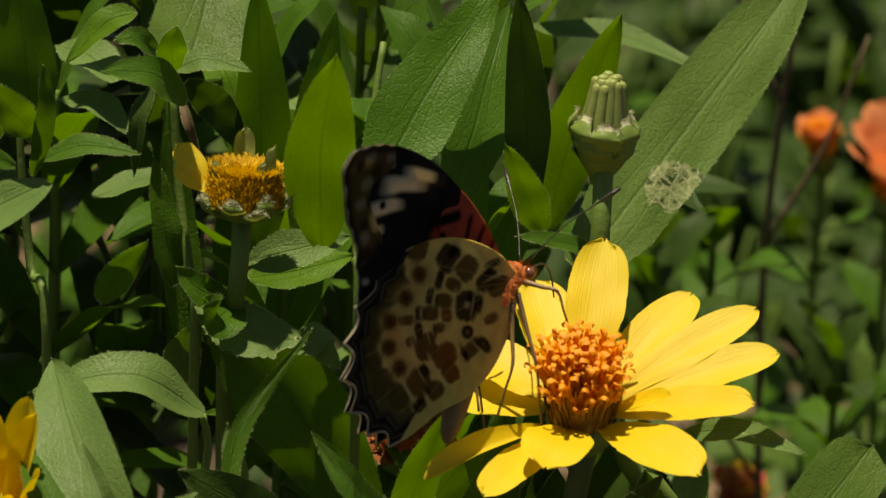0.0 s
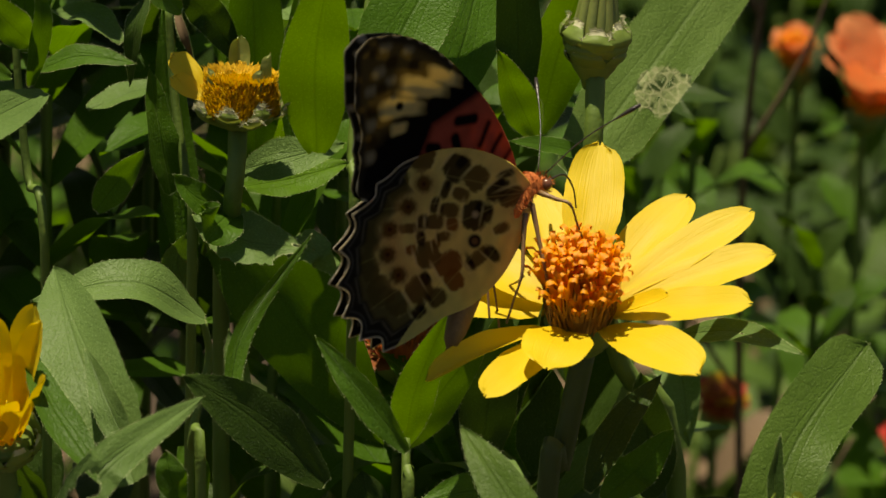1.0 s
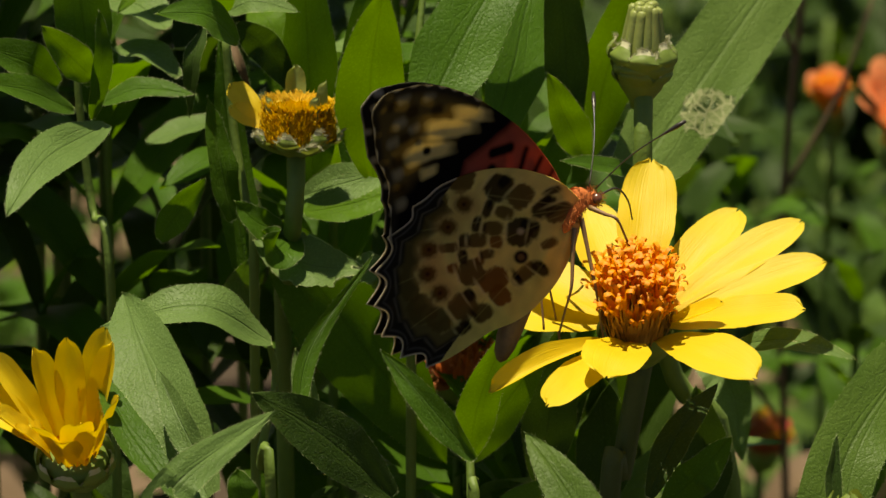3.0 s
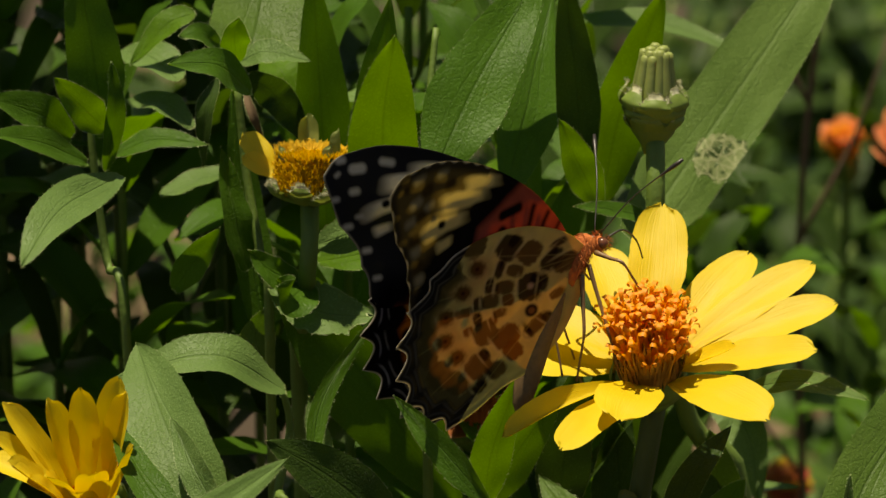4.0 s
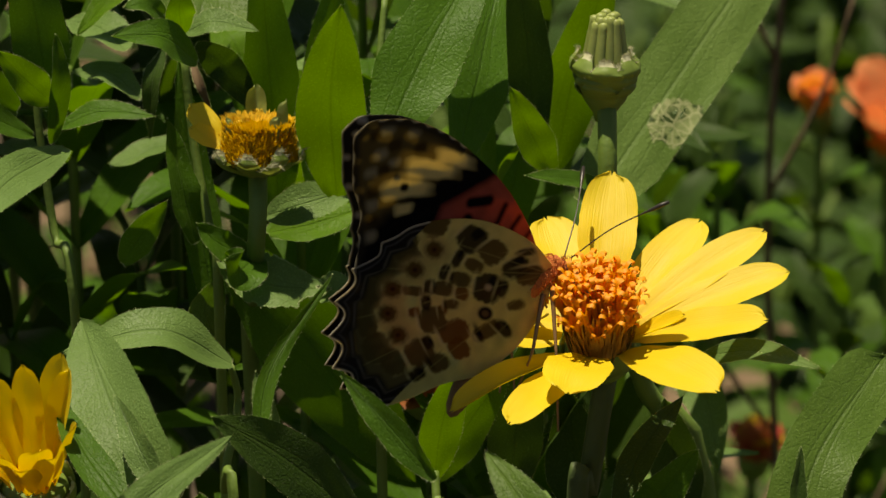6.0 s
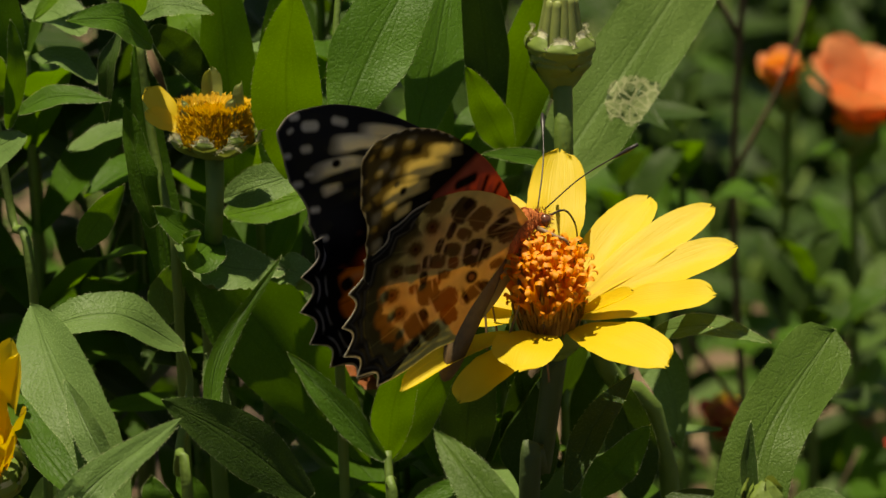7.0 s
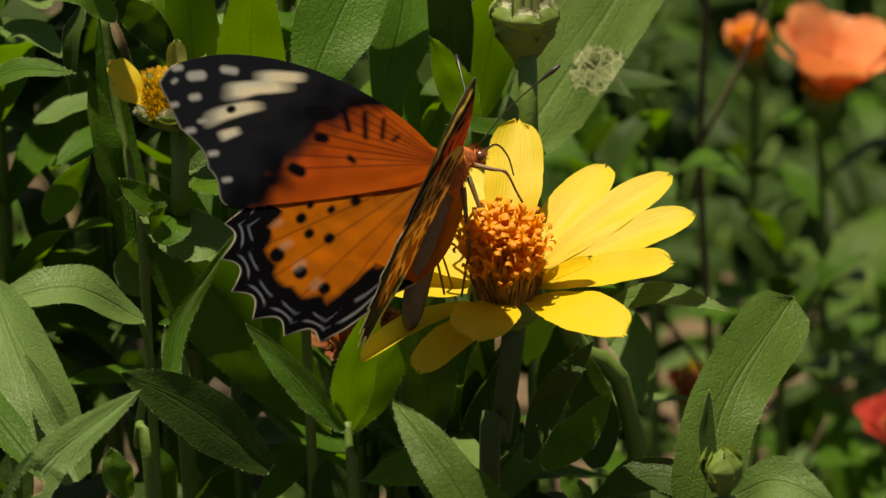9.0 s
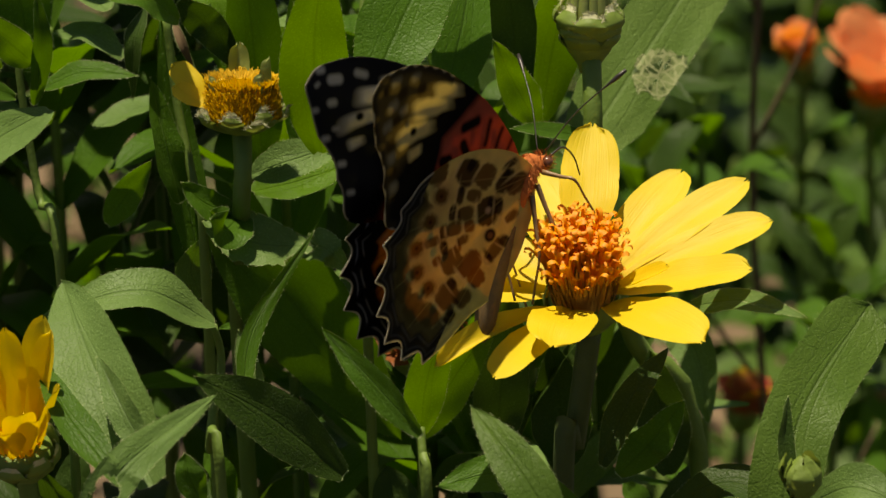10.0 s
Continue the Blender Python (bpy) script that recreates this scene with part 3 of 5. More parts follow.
# ---- tall leafy shoots behind ----
plant = thing("zinnia_plant", root(*(-1.6, -16.4, -25.0)), "leafy zinnia shoot with broad upright sunlit leaves", "plant", "zinnias")
stalk(plant, [(-2.0, -16.4, -25.0), (-2.8, 3.4, -25.0), (-1.6, 19.9, -28.0), (-0.3, 33.3, -30.0)], 1.0, 0.5)
leaf(plant, (-7.7, 4.0, -20.0), (-8.1, 17.9, -9.0), (-6.2, 30.9, 4.0), 10.2, 4, LEAF_YOUNG)
leaf(plant, (-10.7, 3.4, -26.0), (-9.2, 19.8, -22.0), (-6.7, 37.6, -14.0), 8.0, -24, LEAF)
leaf(plant, (-0.7, 11.6, -24.0), (5.5, 24.9, -29.0), (16.0, 42.8, -38.0), 12.0, -6, LEAF)
leaf(plant, (10.1, 9.2, -34.0), (14.0, 25.3, -44.0), (17.6, 40.2, -56.0), 10.5, 25, LEAF)
leaf(plant, (21.5, 9.3, -40.0), (20.5, 25.1, -36.0), (18.7, 41.6, -30.0), 6.8, 12, LEAF_SHADED)
leaf(plant, (24.4, 7.7, -48.0), (27.5, 21.9, -40.0), (33.5, 38.9, -26.0), 8.6, 4, LEAF_YOUNG)
leaf(plant, (-16.7, 1.8, -40.0), (-17.4, 20.1, -34.0), (-18.5, 41.4, -26.0), 9.0, 16, LEAF)
leaf(plant, (23.8, 7.1, -34.0), (20.9, 12.5, -29.0), (17.8, 19.4, -22.0), 5.6, 10, LEAF_YOUNG)
leaf(plant, (20.5, 37.2, -95.0), (35.2, 36.8, -98.0), (49.8, 31.0, -95.0), 5.0, 50, LEAF_PALE)

plant = thing("zinnia_plant", root(*(-24.8, -16.3, -20.0)), "zinnia shoot with young leaves at its tip", "plant", "zinnias")
stalk(plant, [(-24.9, -16.3, -20.0), (-25.8, -3.2, -20.0), (-28.2, 11.6, -20.0), (-29.4, 24.6, -18.0)], 0.9, 0.6)
leaf(plant, (-27.3, 23.5, -12.0), (-32.0, 27.1, -6.0), (-38.8, 27.2, -2.0), 5.4, 35, LEAF)
leaf(plant, (-27.9, 26.5, -26.0), (-23.6, 22.9, -30.0), (-19.3, 16.3, -34.0), 5.2, -10, LEAF_SHADED)
leaf(plant, (-28.5, 24.0, -24.0), (-27.3, 20.6, -22.0), (-25.8, 16.7, -23.0), 1.6, 30, DRY)
leaf(plant, (-32.4, 25.6, -18.0), (-34.0, 20.5, -16.0), (-34.6, 12.8, -20.0), 3.6, 40, LEAF_SHADED)
leaf(plant, (-29.7, 28.2, -26.0), (-25.0, 29.7, -24.0), (-18.9, 28.3, -24.0), 4.5, 40, LEAF_PALE)
leaf(plant, (-29.3, 27.8, -14.0), (-29.5, 30.9, -8.0), (-28.8, 34.0, -6.0), 4.5, 20, LEAF)
leaf(plant, (-28.2, 29.1, -34.0), (-26.7, 36.1, -40.0), (-24.2, 52.0, -54.0), 13.5, 0, LEAF_GREY, shape=broad)
leaf(plant, (-31.7, 30.3, -20.0), (-34.6, 32.1, -16.0), (-37.7, 31.7, -14.0), 3.4, 30, LEAF)
leaf(plant, (-25.3, -16.4, -26.0), (-28.4, 5.0, -24.0), (-30.3, 23.9, -22.0), 6.5, 30, LEAF)
leaf(plant, (-39.1, -5.3, -25.0), (-36.1, -1.2, -21.0), (-32.1, 3.7, -16.0), 4.6, 6, LEAF)
leaf(plant, (-28.2, -2.4, -20.0), (-29.8, 5.0, -18.0), (-31.9, 15.6, -18.0), 6.0, 45, LEAF)

plant = thing("zinnia_plant", root(*(-45.2, -21.4, -25.0)), "zinnia shoot with long drooping and upright leaves", "plant", "zinnias")
stalk(plant, [(-45.7, -21.4, -25.0), (-49.0, -0.7, -25.0), (-50.9, 15.7, -22.0), (-51.2, 26.3, -20.0)], 0.9, 0.5)
leaf(plant, (-48.7, 17.2, -16.0), (-50.2, 29.4, -13.0), (-52.9, 47.0, -7.0), 8.2, 6, LEAF)
leaf(plant, (-46.4, 11.5, -14.0), (-54.4, 6.1, 2.0), (-59.2, -1.8, 12.0), 7.0, 20, LEAF_PALE)
leaf(plant, (-51.5, 13.6, -18.0), (-57.8, 16.3, -8.0), (-64.5, 17.3, 0.0), 5.0, 40, LEAF)
leaf(plant, (-53.7, 17.3, -20.0), (-58.1, 20.4, -12.0), (-65.0, 22.7, -6.0), 6.5, 25, LEAF)
leaf(plant, (-48.3, 18.2, -14.0), (-51.3, 21.1, -8.0), (-55.3, 25.4, -3.0), 5.2, 8, LEAF_YOUNG)
leaf(plant, (-48.5, 12.3, -16.0), (-47.1, 20.4, -12.0), (-47.4, 27.7, -10.0), 4.0, 45, LEAF)
leaf(plant, (-47.5, 14.7, -20.0), (-41.3, 16.8, -18.0), (-33.7, 15.9, -16.0), 4.0, 40, LEAF)
leaf(plant, (-41.9, 9.0, -52.0), (-36.1, 11.6, -55.0), (-29.8, 13.3, -58.0), 6.0, 60, LEAF_PALE)
leaf(plant, (-36.8, 18.9, -38.0), (-41.4, 22.8, -40.0), (-47.1, 23.3, -44.0), 5.5, 50, LEAF_PALE)
leaf(plant, (-38.7, 26.0, -36.0), (-42.8, 29.5, -42.0), (-48.1, 31.0, -48.0), 7.0, 40, LEAF_PALE)
leaf(plant, (-36.3, 36.1, -38.0), (-40.5, 34.4, -38.0), (-45.9, 28.5, -38.0), 5.0, 40, LEAF_YOUNG)

# ---- the half open yellow flower at the near corner ----
c = (-48.7, -36.3, 12.0)
plant = thing("zinnia_plant", root(*c), "zinnia with a half open yellow flower of upright petals", "plant", "zinnias")
front_plants.append(plant)
fr = axes_of(40)
stalk(plant, [(-47.4, -57.1, 2.0), (-47.3, -47.2, 7.0), (-48.1, -39.4, 11.0)], 1.7, 1.5)
head = receptacle(plant, c, fr, 4.8, 4.0)
bracts(head, plant, Vector(c) - fr[2] * 3.5, fr, 2, 5.2, 4.2, 4.6, 1.2, BRACT, BRACT_RIM)
disc(head, plant, c, fr, 1.8, 1.6, 12, 2.0, FLORET, FLORET, 24)
for az, el, length, width, curl in ((151, 52, 19.0, 4.6, 0), (138, 73, 18.0, 4.5, 8), (98, 74, 18.0, 4.3, 4), (59, 71, 20.0, 4.8, 6), (143, -1, 17.0, 4.8, 16), (-167, 52, 15.0, 4.8, 14),
                                    (43, 74, 19.0, 4.3, 0), (-18, 73, 15.0, 4.5, -6), (-80, 74, 13.0, 4.8, 14), (-142, 67, 11.0, 4.8, 30), (171, 48, 17.0, 4.6, 6), (85, 5, 17.0, 4.3, 0), (-158, 51, 11.0, 4.6, 20), (-105, 64, 11.0, 5.0, 24), (-137, 64, 13.0, 5.0, 20), (-58, 69, 12.0, 5.0, 14), (-166, 52, 14.0, 5.0, 12)):
    petal(head, plant, c, fr, az, el, length * 0.97, width, curl, 1.5, cup=0.45, ring=2.6)

# ---- broad pale leaves and the twisted leaf in front ----
plant = thing("zinnia_plant", root(*(-21.3, -49.1, -4.0)), "zinnia stem with broad pale folded leaves and one twisted leaf", "plant", "zinnias")
front_plants.append(plant)
stalk(plant, [(-21.3, -49.2, -6.0), (-23.1, -37.3, -10.0), (-21.1, -26.0, -13.0), (-21.9, -20.1, -11.0)], 1.1, 0.5)
leaf(plant, (-29.6, -40.9, 24.0), (-37.3, -26.0, 14.0), (-42.8, -12.8, -2.0), 10.8, -6, LEAF_PALE, fold=0.26, shape=ovate)
leaf(plant, (-21.8, -19.8, -10.0), (-31.8, -14.6, -4.0), (-46.0, -17.7, -6.0), 8.5, 48, LEAF_PALE)
leaf(plant, (-33.6, -40.6, 30.0), (-40.8, -31.6, 22.0), (-45.6, -23.6, 11.0), 5.2, 26, LEAF)
leaf(plant, (-29.8, -37.0, 29.0), (-33.4, -30.4, 25.5), (-36.9, -23.3, 19.5), 4.6, -22, LEAF_PALE, fold=0.3)
leaf(plant, (-17.6, -32.5, 10.0), (-15.8, -20.7, 6.0), (-7.0, -7.3, -4.0), 3.0, 14, LEAF, 20)
leaf(plant, (-15.9, -33.5, 4.0), (-16.3, -27.1, 4.0), (-17.9, -20.7, 2.0), 5.0, -40, LEAF_PALE)
leaf(plant, (-3.9, -41.5, 4.0), (-14.2, -32.5, 10.0), (-23.7, -26.6, 15.0), 8.6, 16, LEAF_SHADED)
leaf(plant, (-40.3, -49.4, 42.0), (-33.3, -38.2, 40.0), (-20.5, -28.8, 26.0), 6.0, 12, LEAF_PALE, holes=((0.40, 0.50, 0.06, 0.30), (0.31, 0.46, 0.045, 0.30), (0.19, 0.5, 0.03, 0.2)), edge=0.06)
leaf(plant, (-23.8, -44.5, 8.0), (-25.4, -40.5, 10.0), (-25.9, -37.4, 10.0), 4.5, 20, LEAF)

plant = thing("zinnia_plant", root(*(7.9, -52.9, 0.0)), "zinnia shoot with pointed leaves below the yellow flower", "plant", "zinnias")
front_plants.append(plant)
stalk(plant, [(7.7, -53.1, -4.0), (7.4, -43.6, -6.0), (7.1, -35.6, -8.0)], 1.2, 0.6)
leaf(plant, (7.3, -35.1, 32.0), (1.2, -27.9, 30.0), (-5.6, -20.2, 25.0), 4.6, -25, LEAF)
leaf(plant, (6.9, -37.1, -16.0), (8.4, -28.3, -9.0), (12.4, -17.6, 0.0), 6.0, 6, LEAF_YOUNG)
leaf(plant, (7.2, -37.3, -20.0), (11.9, -29.3, -14.0), (18.4, -20.1, -6.0), 6.4, 4, LEAF_YOUNG)
leaf(plant, (-21.8, -3.2, -24.0), (-8.6, -20.7, -32.0), (3.9, -38.6, -42.0), 15.0, 0, LEAF)
leaf(plant, (17.8, -41.2, -26.0), (19.0, -29.5, -22.0), (20.9, -16.3, -17.0), 8.0, 6, LEAF_SHADED)
# two leaves added to darken the gap behind the flower's stem
leaf(plant, (28.3, -43.7, -44.0), (27.5, -35.2, -41.0), (26.8, -25.0, -36.0), 9.0, 6, LEAF_SHADED)
leaf(plant, (43.5, -45.5, -46.0), (42.6, -36.9, -43.0), (41.1, -26.7, -38.0), 8.0, 6, LEAF_SHADED)
leaf(plant, (26.2, -49.7, 46.0), (20.7, -40.1, 44.0), (14.3, -31.1, 38.0), 6.8, 10, LEAF_GREY)
leaf(plant, (29.8, -48.5, 0.0), (18.8, -42.2, 6.0), (9.2, -43.3, 8.0), 7.0, 30, LEAF)
leaf(plant, (34.9, -43.2, -4.0), (39.9, -38.5, -4.0), (44.6, -33.1, -4.0), 6.0, 20, LEAF)

# ---- the shoot with the small round bud ----
c = (59.1, -43.1, 30.0)
plant = thing("zinnia_plant", root(*c), "zinnia shoot with a small round green bud between broad leaves", "plant", "zinnias")
front_plants.append(plant)
fr = axes_of(20)
stalk(plant, [(58.9, -63.7, 26.0), (59.3, -51.9, 28.0), (59.2, -46.4, 29.0)], 2.0, 1.6)
head = receptacle(plant, c, fr, 2.6, 3.0, None, "flower_bud")
bracts(head, plant, Vector(c) - fr[2] * 2, fr, 3, 2.6, 4.2, 3.2, 0.7, BRACT, None, 0.2)
leaf(plant, (56.1, -51.8, 14.0), (60.4, -34.7, 10.0), (71.4, -20.1, -4.0), 10.2, 2, LEAF_GREY, fold=0.1, shape=blunt)
leaf(plant, (57.7, -45.6, 28.0), (57.0, -38.7, 27.0), (57.9, -31.8, 24.0), 4.0, 50, LEAF_SHADED)
leaf(plant, (59.1, -49.0, 10.0), (50.7, -44.1, 6.0), (41.0, -47.0, 4.0), 7.0, 45, LEAF_SHADED)
leaf(plant, (60.5, -47.2, 14.0), (67.3, -44.7, 22.0), (74.8, -48.8, 24.0), 7.0, 35, LEAF_PALE)

# ---- leafy shoots that fill the bed ----
UP, BACK, RIGHT = Vector((0, 0.90631, 0.42262)), Vector((0, 0.42262, -0.90631)), Vector((1, 0, 0))


def shoot(x, y, z, pairs, length, width, gap, seed, mats, spread=1.0, label="leafy green zinnia shoot in the dense flower bed"):
    """A straight stem with crossed pairs of leaves; x, y, z: its tip."""
    rnd = random.Random(seed)
    top = Vector((x, y, z))
    plant = thing("zinnia_plant", root(x, y, z), label, "plant", "zinnias")
    stalk(plant, [tuple(top - UP * (gap * pairs)), tuple(top - UP * gap * pairs * 0.5), tuple(top)], 1.2, 0.7)
    for k in range(pairs):
        node = top - UP * (gap * (k + 0.15))
        a0 = k * math.pi / 2 + rnd.uniform(-0.4, 0.4) + seed
        for s in (0, math.pi):
            a = a0 + s + rnd.uniform(-0.25, 0.25)
            out = RIGHT * math.cos(a) + BACK * math.sin(a)
            e = radians(max(12, 66 - 13 * k * spread + rnd.uniform(-12, 12)))
            L = length * min(1.0, 0.55 + 0.22 * k) * rnd.uniform(0.85, 1.15)
            d = out * math.cos(e) + UP * math.sin(e)
            m = node + d * L * 0.5 + UP * L * 0.06
            b = node + d * L * 0.95 - UP * L * rnd.uniform(0.05, 0.25)
            leaf(plant, tuple(node), tuple(m), tuple(b), width * rnd.uniform(0.85, 1.2) * min(1.0, 0.7 + 0.12 * k), 0, rnd.choice(mats), face=UP - out * 0.25)
    return plant


# mix for shoots low and far in the bed, shade included in the colour
SHADED_GREENS = (LEAF_SHADED, LEAF_SHADED, LEAF)
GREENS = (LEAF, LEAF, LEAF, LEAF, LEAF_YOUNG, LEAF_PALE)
rnd = random.Random(5)
# five low ones, x 4 to 34, are added to darken the space under the flower
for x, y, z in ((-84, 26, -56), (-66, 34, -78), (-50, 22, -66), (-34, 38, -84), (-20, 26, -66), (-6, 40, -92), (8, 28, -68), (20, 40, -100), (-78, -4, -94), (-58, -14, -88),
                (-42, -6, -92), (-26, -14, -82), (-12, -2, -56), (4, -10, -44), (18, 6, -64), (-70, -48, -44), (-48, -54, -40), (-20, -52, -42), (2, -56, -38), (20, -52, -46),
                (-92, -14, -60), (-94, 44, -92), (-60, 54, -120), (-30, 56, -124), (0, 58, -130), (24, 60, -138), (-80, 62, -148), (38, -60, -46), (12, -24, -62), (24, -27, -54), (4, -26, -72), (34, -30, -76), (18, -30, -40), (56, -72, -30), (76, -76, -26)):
    shoot(x + rnd.uniform(-3, 3), y + rnd.uniform(-3, 3), z, 5, 42, 9.5, 14, rnd.randrange(9999), GREENS if z > -80 and y > (10 if x < -22 else -30) else SHADED_GREENS)
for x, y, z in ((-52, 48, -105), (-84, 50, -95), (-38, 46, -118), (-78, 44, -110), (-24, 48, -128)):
    shoot(x, y, z, 5, 46, 14, 10, rnd.randrange(9999), (LEAF_SHADED, LEAF))
for x, y, z in ((57, 12, -250), (46, 3, -238), (80, -16, -255)):
    shoot(x, y, z, 4, 26, 9, 9, rnd.randrange(9999), (LEAF, LEAF_SHADED), label="leafy green shoot in the bed behind")
# taller shoots added, mostly above the view, only to shade the rest
for x, y, z in ((-104, 84, -60), (-86, 92, -84), (-72, 82, -52), (-58, 92, -100), (-94, 88, -116), (-64, 96, -130), (-118, 78, -84), (-90, 64, -98), (-70, 66, -92), (-108, 62, -96)):
    shoot(x, y, min(-38, z + 25), 3, 46, 14, 9, rnd.randrange(9999), (LEAF,), label="added tall leafy shoot that shades the dense bed")


# ---- low plants, flowers and soil further back ----
def bush(x, y, height, radius, count, size, seed, mat, label):
    """A low plant on the soil: thin forked stems and many small leaves."""
    rnd = random.Random(seed)
    plant = thing("low_plant", (x, y, 0.0), label, "plant", "low plants")
    bm = bmesh.new()
    tips = []
    for k in range(9):
        a, r = rnd.uniform(0, math.tau), radius * math.sqrt(rnd.random())
        tip = Vector((r * math.cos(a), r * math.sin(a), height * rnd.uniform(0.6, 1.0)))
        tips.append(tip)
        tube(bm, smooth([(0, 0, -0.005), tip * 0.5 + Vector((0, 0, height * 0.12)), tip], 6), (0.0018, 0.0008), 5)
    part("stem", bm, STEM, plant)
    bm = bmesh.new()
    for k in range(count):
        t = rnd.choice(tips)
        p = t * rnd.uniform(0.35, 1.0) + Vector((rnd.uniform(-1, 1), rnd.uniform(-1, 1), rnd.uniform(-0.6, 0.8))) * radius * 0.3
        a = rnd.uniform(0, math.tau)
        e = rnd.uniform(-0.2, 0.9)
        d = Vector((math.cos(a) * math.cos(e), math.sin(a) * math.cos(e), math.sin(e)))
        L = size * rnd.uniform(0.6, 1.3)
        line = smooth([p, p + d * L * 0.5 + Vector((0, 0, L * 0.08)), p + d * L - Vector((0, 0, L * 0.15))], 5)
        blade(bm, line, L * rnd.uniform(0.3, 0.5), Vector((0.1, 0, 1)), lance, 0.2, 0.03, k, 4)
    tagged(part("foliage", bm, mat, plant), kind="stuff")
    return plant


rnd = random.Random(11)
for k in range(96):
    v = (k + rnd.random()) / 96
    yy = 0.10 + 0.85 * v
    if k % 5 == 1 or v > 0.5 and k % 5 == 3:
        continue
    mat_ = rnd.choice((LEAF, LEAF_SHADED, LEAF_SHADED, LEAF_SHADED, DRY))
    bush(rnd.uniform(0.0, 0.17) + 0.03 * v if k % 2 else rnd.uniform(-0.19, 0.03), yy, rnd.uniform(0.08, 0.20) * (1 - 0.55 * v), 0.045, 55, 0.022, k, mat_, "low withered plant with brown dry leaves on the soil" if mat_ == DRY else "low dark green plant with small oval leaves on the soil")


for k in range(13):
    bush(0.022 + 0.0075 * k + rnd.uniform(-0.008, 0.008), rnd.uniform(0.16, 0.27), rnd.uniform(0.12, 0.18), 0.03, 50, 0.021, 200 + k, rnd.choice((LEAF, LEAF_SHADED, LEAF_SHADED)), "leafy green plant with small oval leaves")

for k in range(30):
    bush(rnd.uniform(0.0, 0.19), rnd.uniform(0.40, 0.72), rnd.uniform(0.07, 0.15), 0.04, 45, 0.028, 300 + k, rnd.choice((LEAF, LEAF_SHADED, LEAF_SHADED, LEAF_GREY)), "low green plant with oval leaves in the bed behind")

for k in range(18):
    bush(0.02 + 0.0075 * k + rnd.uniform(-0.01, 0.01), rnd.uniform(0.20, 0.29), rnd.uniform(0.11, 0.20), 0.03, 60, 0.024, 400 + k, rnd.choice((LEAF, LEAF, LEAF_SHADED, LEAF_GREY)), "leafy green plant with small oval leaves")


def bloom(spot, tilt, lean, petals, length, width, el, material, disc_mat, label, radius=4.5, second=None):
    """A stalked flower seen further back."""
    plant = thing("zinnia_plant", root(*spot), label, "flower", "far flowers")
    fr = axes_of(tilt, lean)
    c = Vector(spot)
    stalk(plant, [tuple(c - UP * 60), tuple(c - UP * 25), tuple(c - fr[2] * 3)], 0.8, 0.8)
    turn = random.Random(int(spot[0] * 10))
    for k in range(7):
        low = c - UP * (9 + 8 * k)
        a = turn.uniform(0, math.tau)
        way = RIGHT * math.cos(a) + BACK * math.sin(a)
        L = turn.uniform(12, 20)
        leaf(plant, tuple(low), tuple(low + way * L * 0.5 + UP * L * 0.42), tuple(low + way * L * 0.95 + UP * L * 0.55), turn.uniform(5, 8), 0, turn.choice((LEAF, LEAF_SHADED, LEAF_SHADED)), face=UP - way * 0.4)
    head = receptacle(plant, spot, fr, radius, 4.5)
    bracts(head, plant, c - fr[2] * 3.5, fr, 2, radius, 4.5, 4.0, 1.2, BRACT)
    disc(head, plant, spot, fr, radius, 5.0, 24, 3.0, disc_mat, disc_mat, 60)
    for k in range(petals):
        petal(head, plant, c + fr[2] * (0.8 * (k % 2)), fr, 360 * k / petals + 9 * math.sin(k * 5.1), el + 8 * math.sin(k * 2.3), length * (1 + 0.1 * math.sin(k * 3.1)), width, 25, radius * 0.8, second if second and k % 3 == 0 else material)
    return plant


bloom((92.9, 10.7, -323.0), 30, 14, 8, 19, 12, 48, PETAL_ORANGE, FLORET, "orange cup shaped flower in the bed behind", 3.2)
bloom((79.6, 18.7, -323.0), 26, -10, 6, 9, 6, 62, PETAL_ORANGE, FLORET, "small half open orange flower in the bed behind", 2.2)
bloom((64.6, -46.0, -290.0), 34, 10, 11, 8, 5, 50, PETAL_RED, FLORET_RED, "red and yellow flower in the bed behind", 3.0, PETAL)
bloom((103.9, -56.3, -300.0), 34, 10, 11, 12, 7, 40, PETAL_RED, FLORET_RED, "red flower in the bed behind", 3.5)
bloom((5.2, -25.7, -48.0), 30, 0, 10, 8, 4, 10, PETAL_DRY_SHADED, FLORET_RED, "withered dark orange flower head below the butterfly", 4.5)
dry = thing("dry_weed", root(*(66.9, -1.4, -260.0)), "thin dry brown weed with bare twigs in the soil", "weed")
line = smooth([(0, 0, -0.01), (0.003, 0.0, 0.15), tuple(bed(*(66.4, -1.4, -260.0)) - dry.location), tuple(bed(*(70.4, 61.3, -220.0)) - dry.location)], 16)
bm = bmesh.new()
tube(bm, line, (0.0010, 0.0005), 7)
part("stem", bm, BARK, dry)
for k, (dx, dz) in ((6, (0.02, 0.03)), (8, (-0.018, 0.035)), (11, (0.016, 0.04)), (13, (-0.012, 0.03))):
    bm = bmesh.new()
    o = line[k]
    tube(bm, smooth([o, o + Vector((dx * 0.6, 0, dz * 0.5)), o + Vector((dx, 0.003, dz))], 6), (0.0006, 0.0003), 5)
    part("twig", bm, BARK, dry)

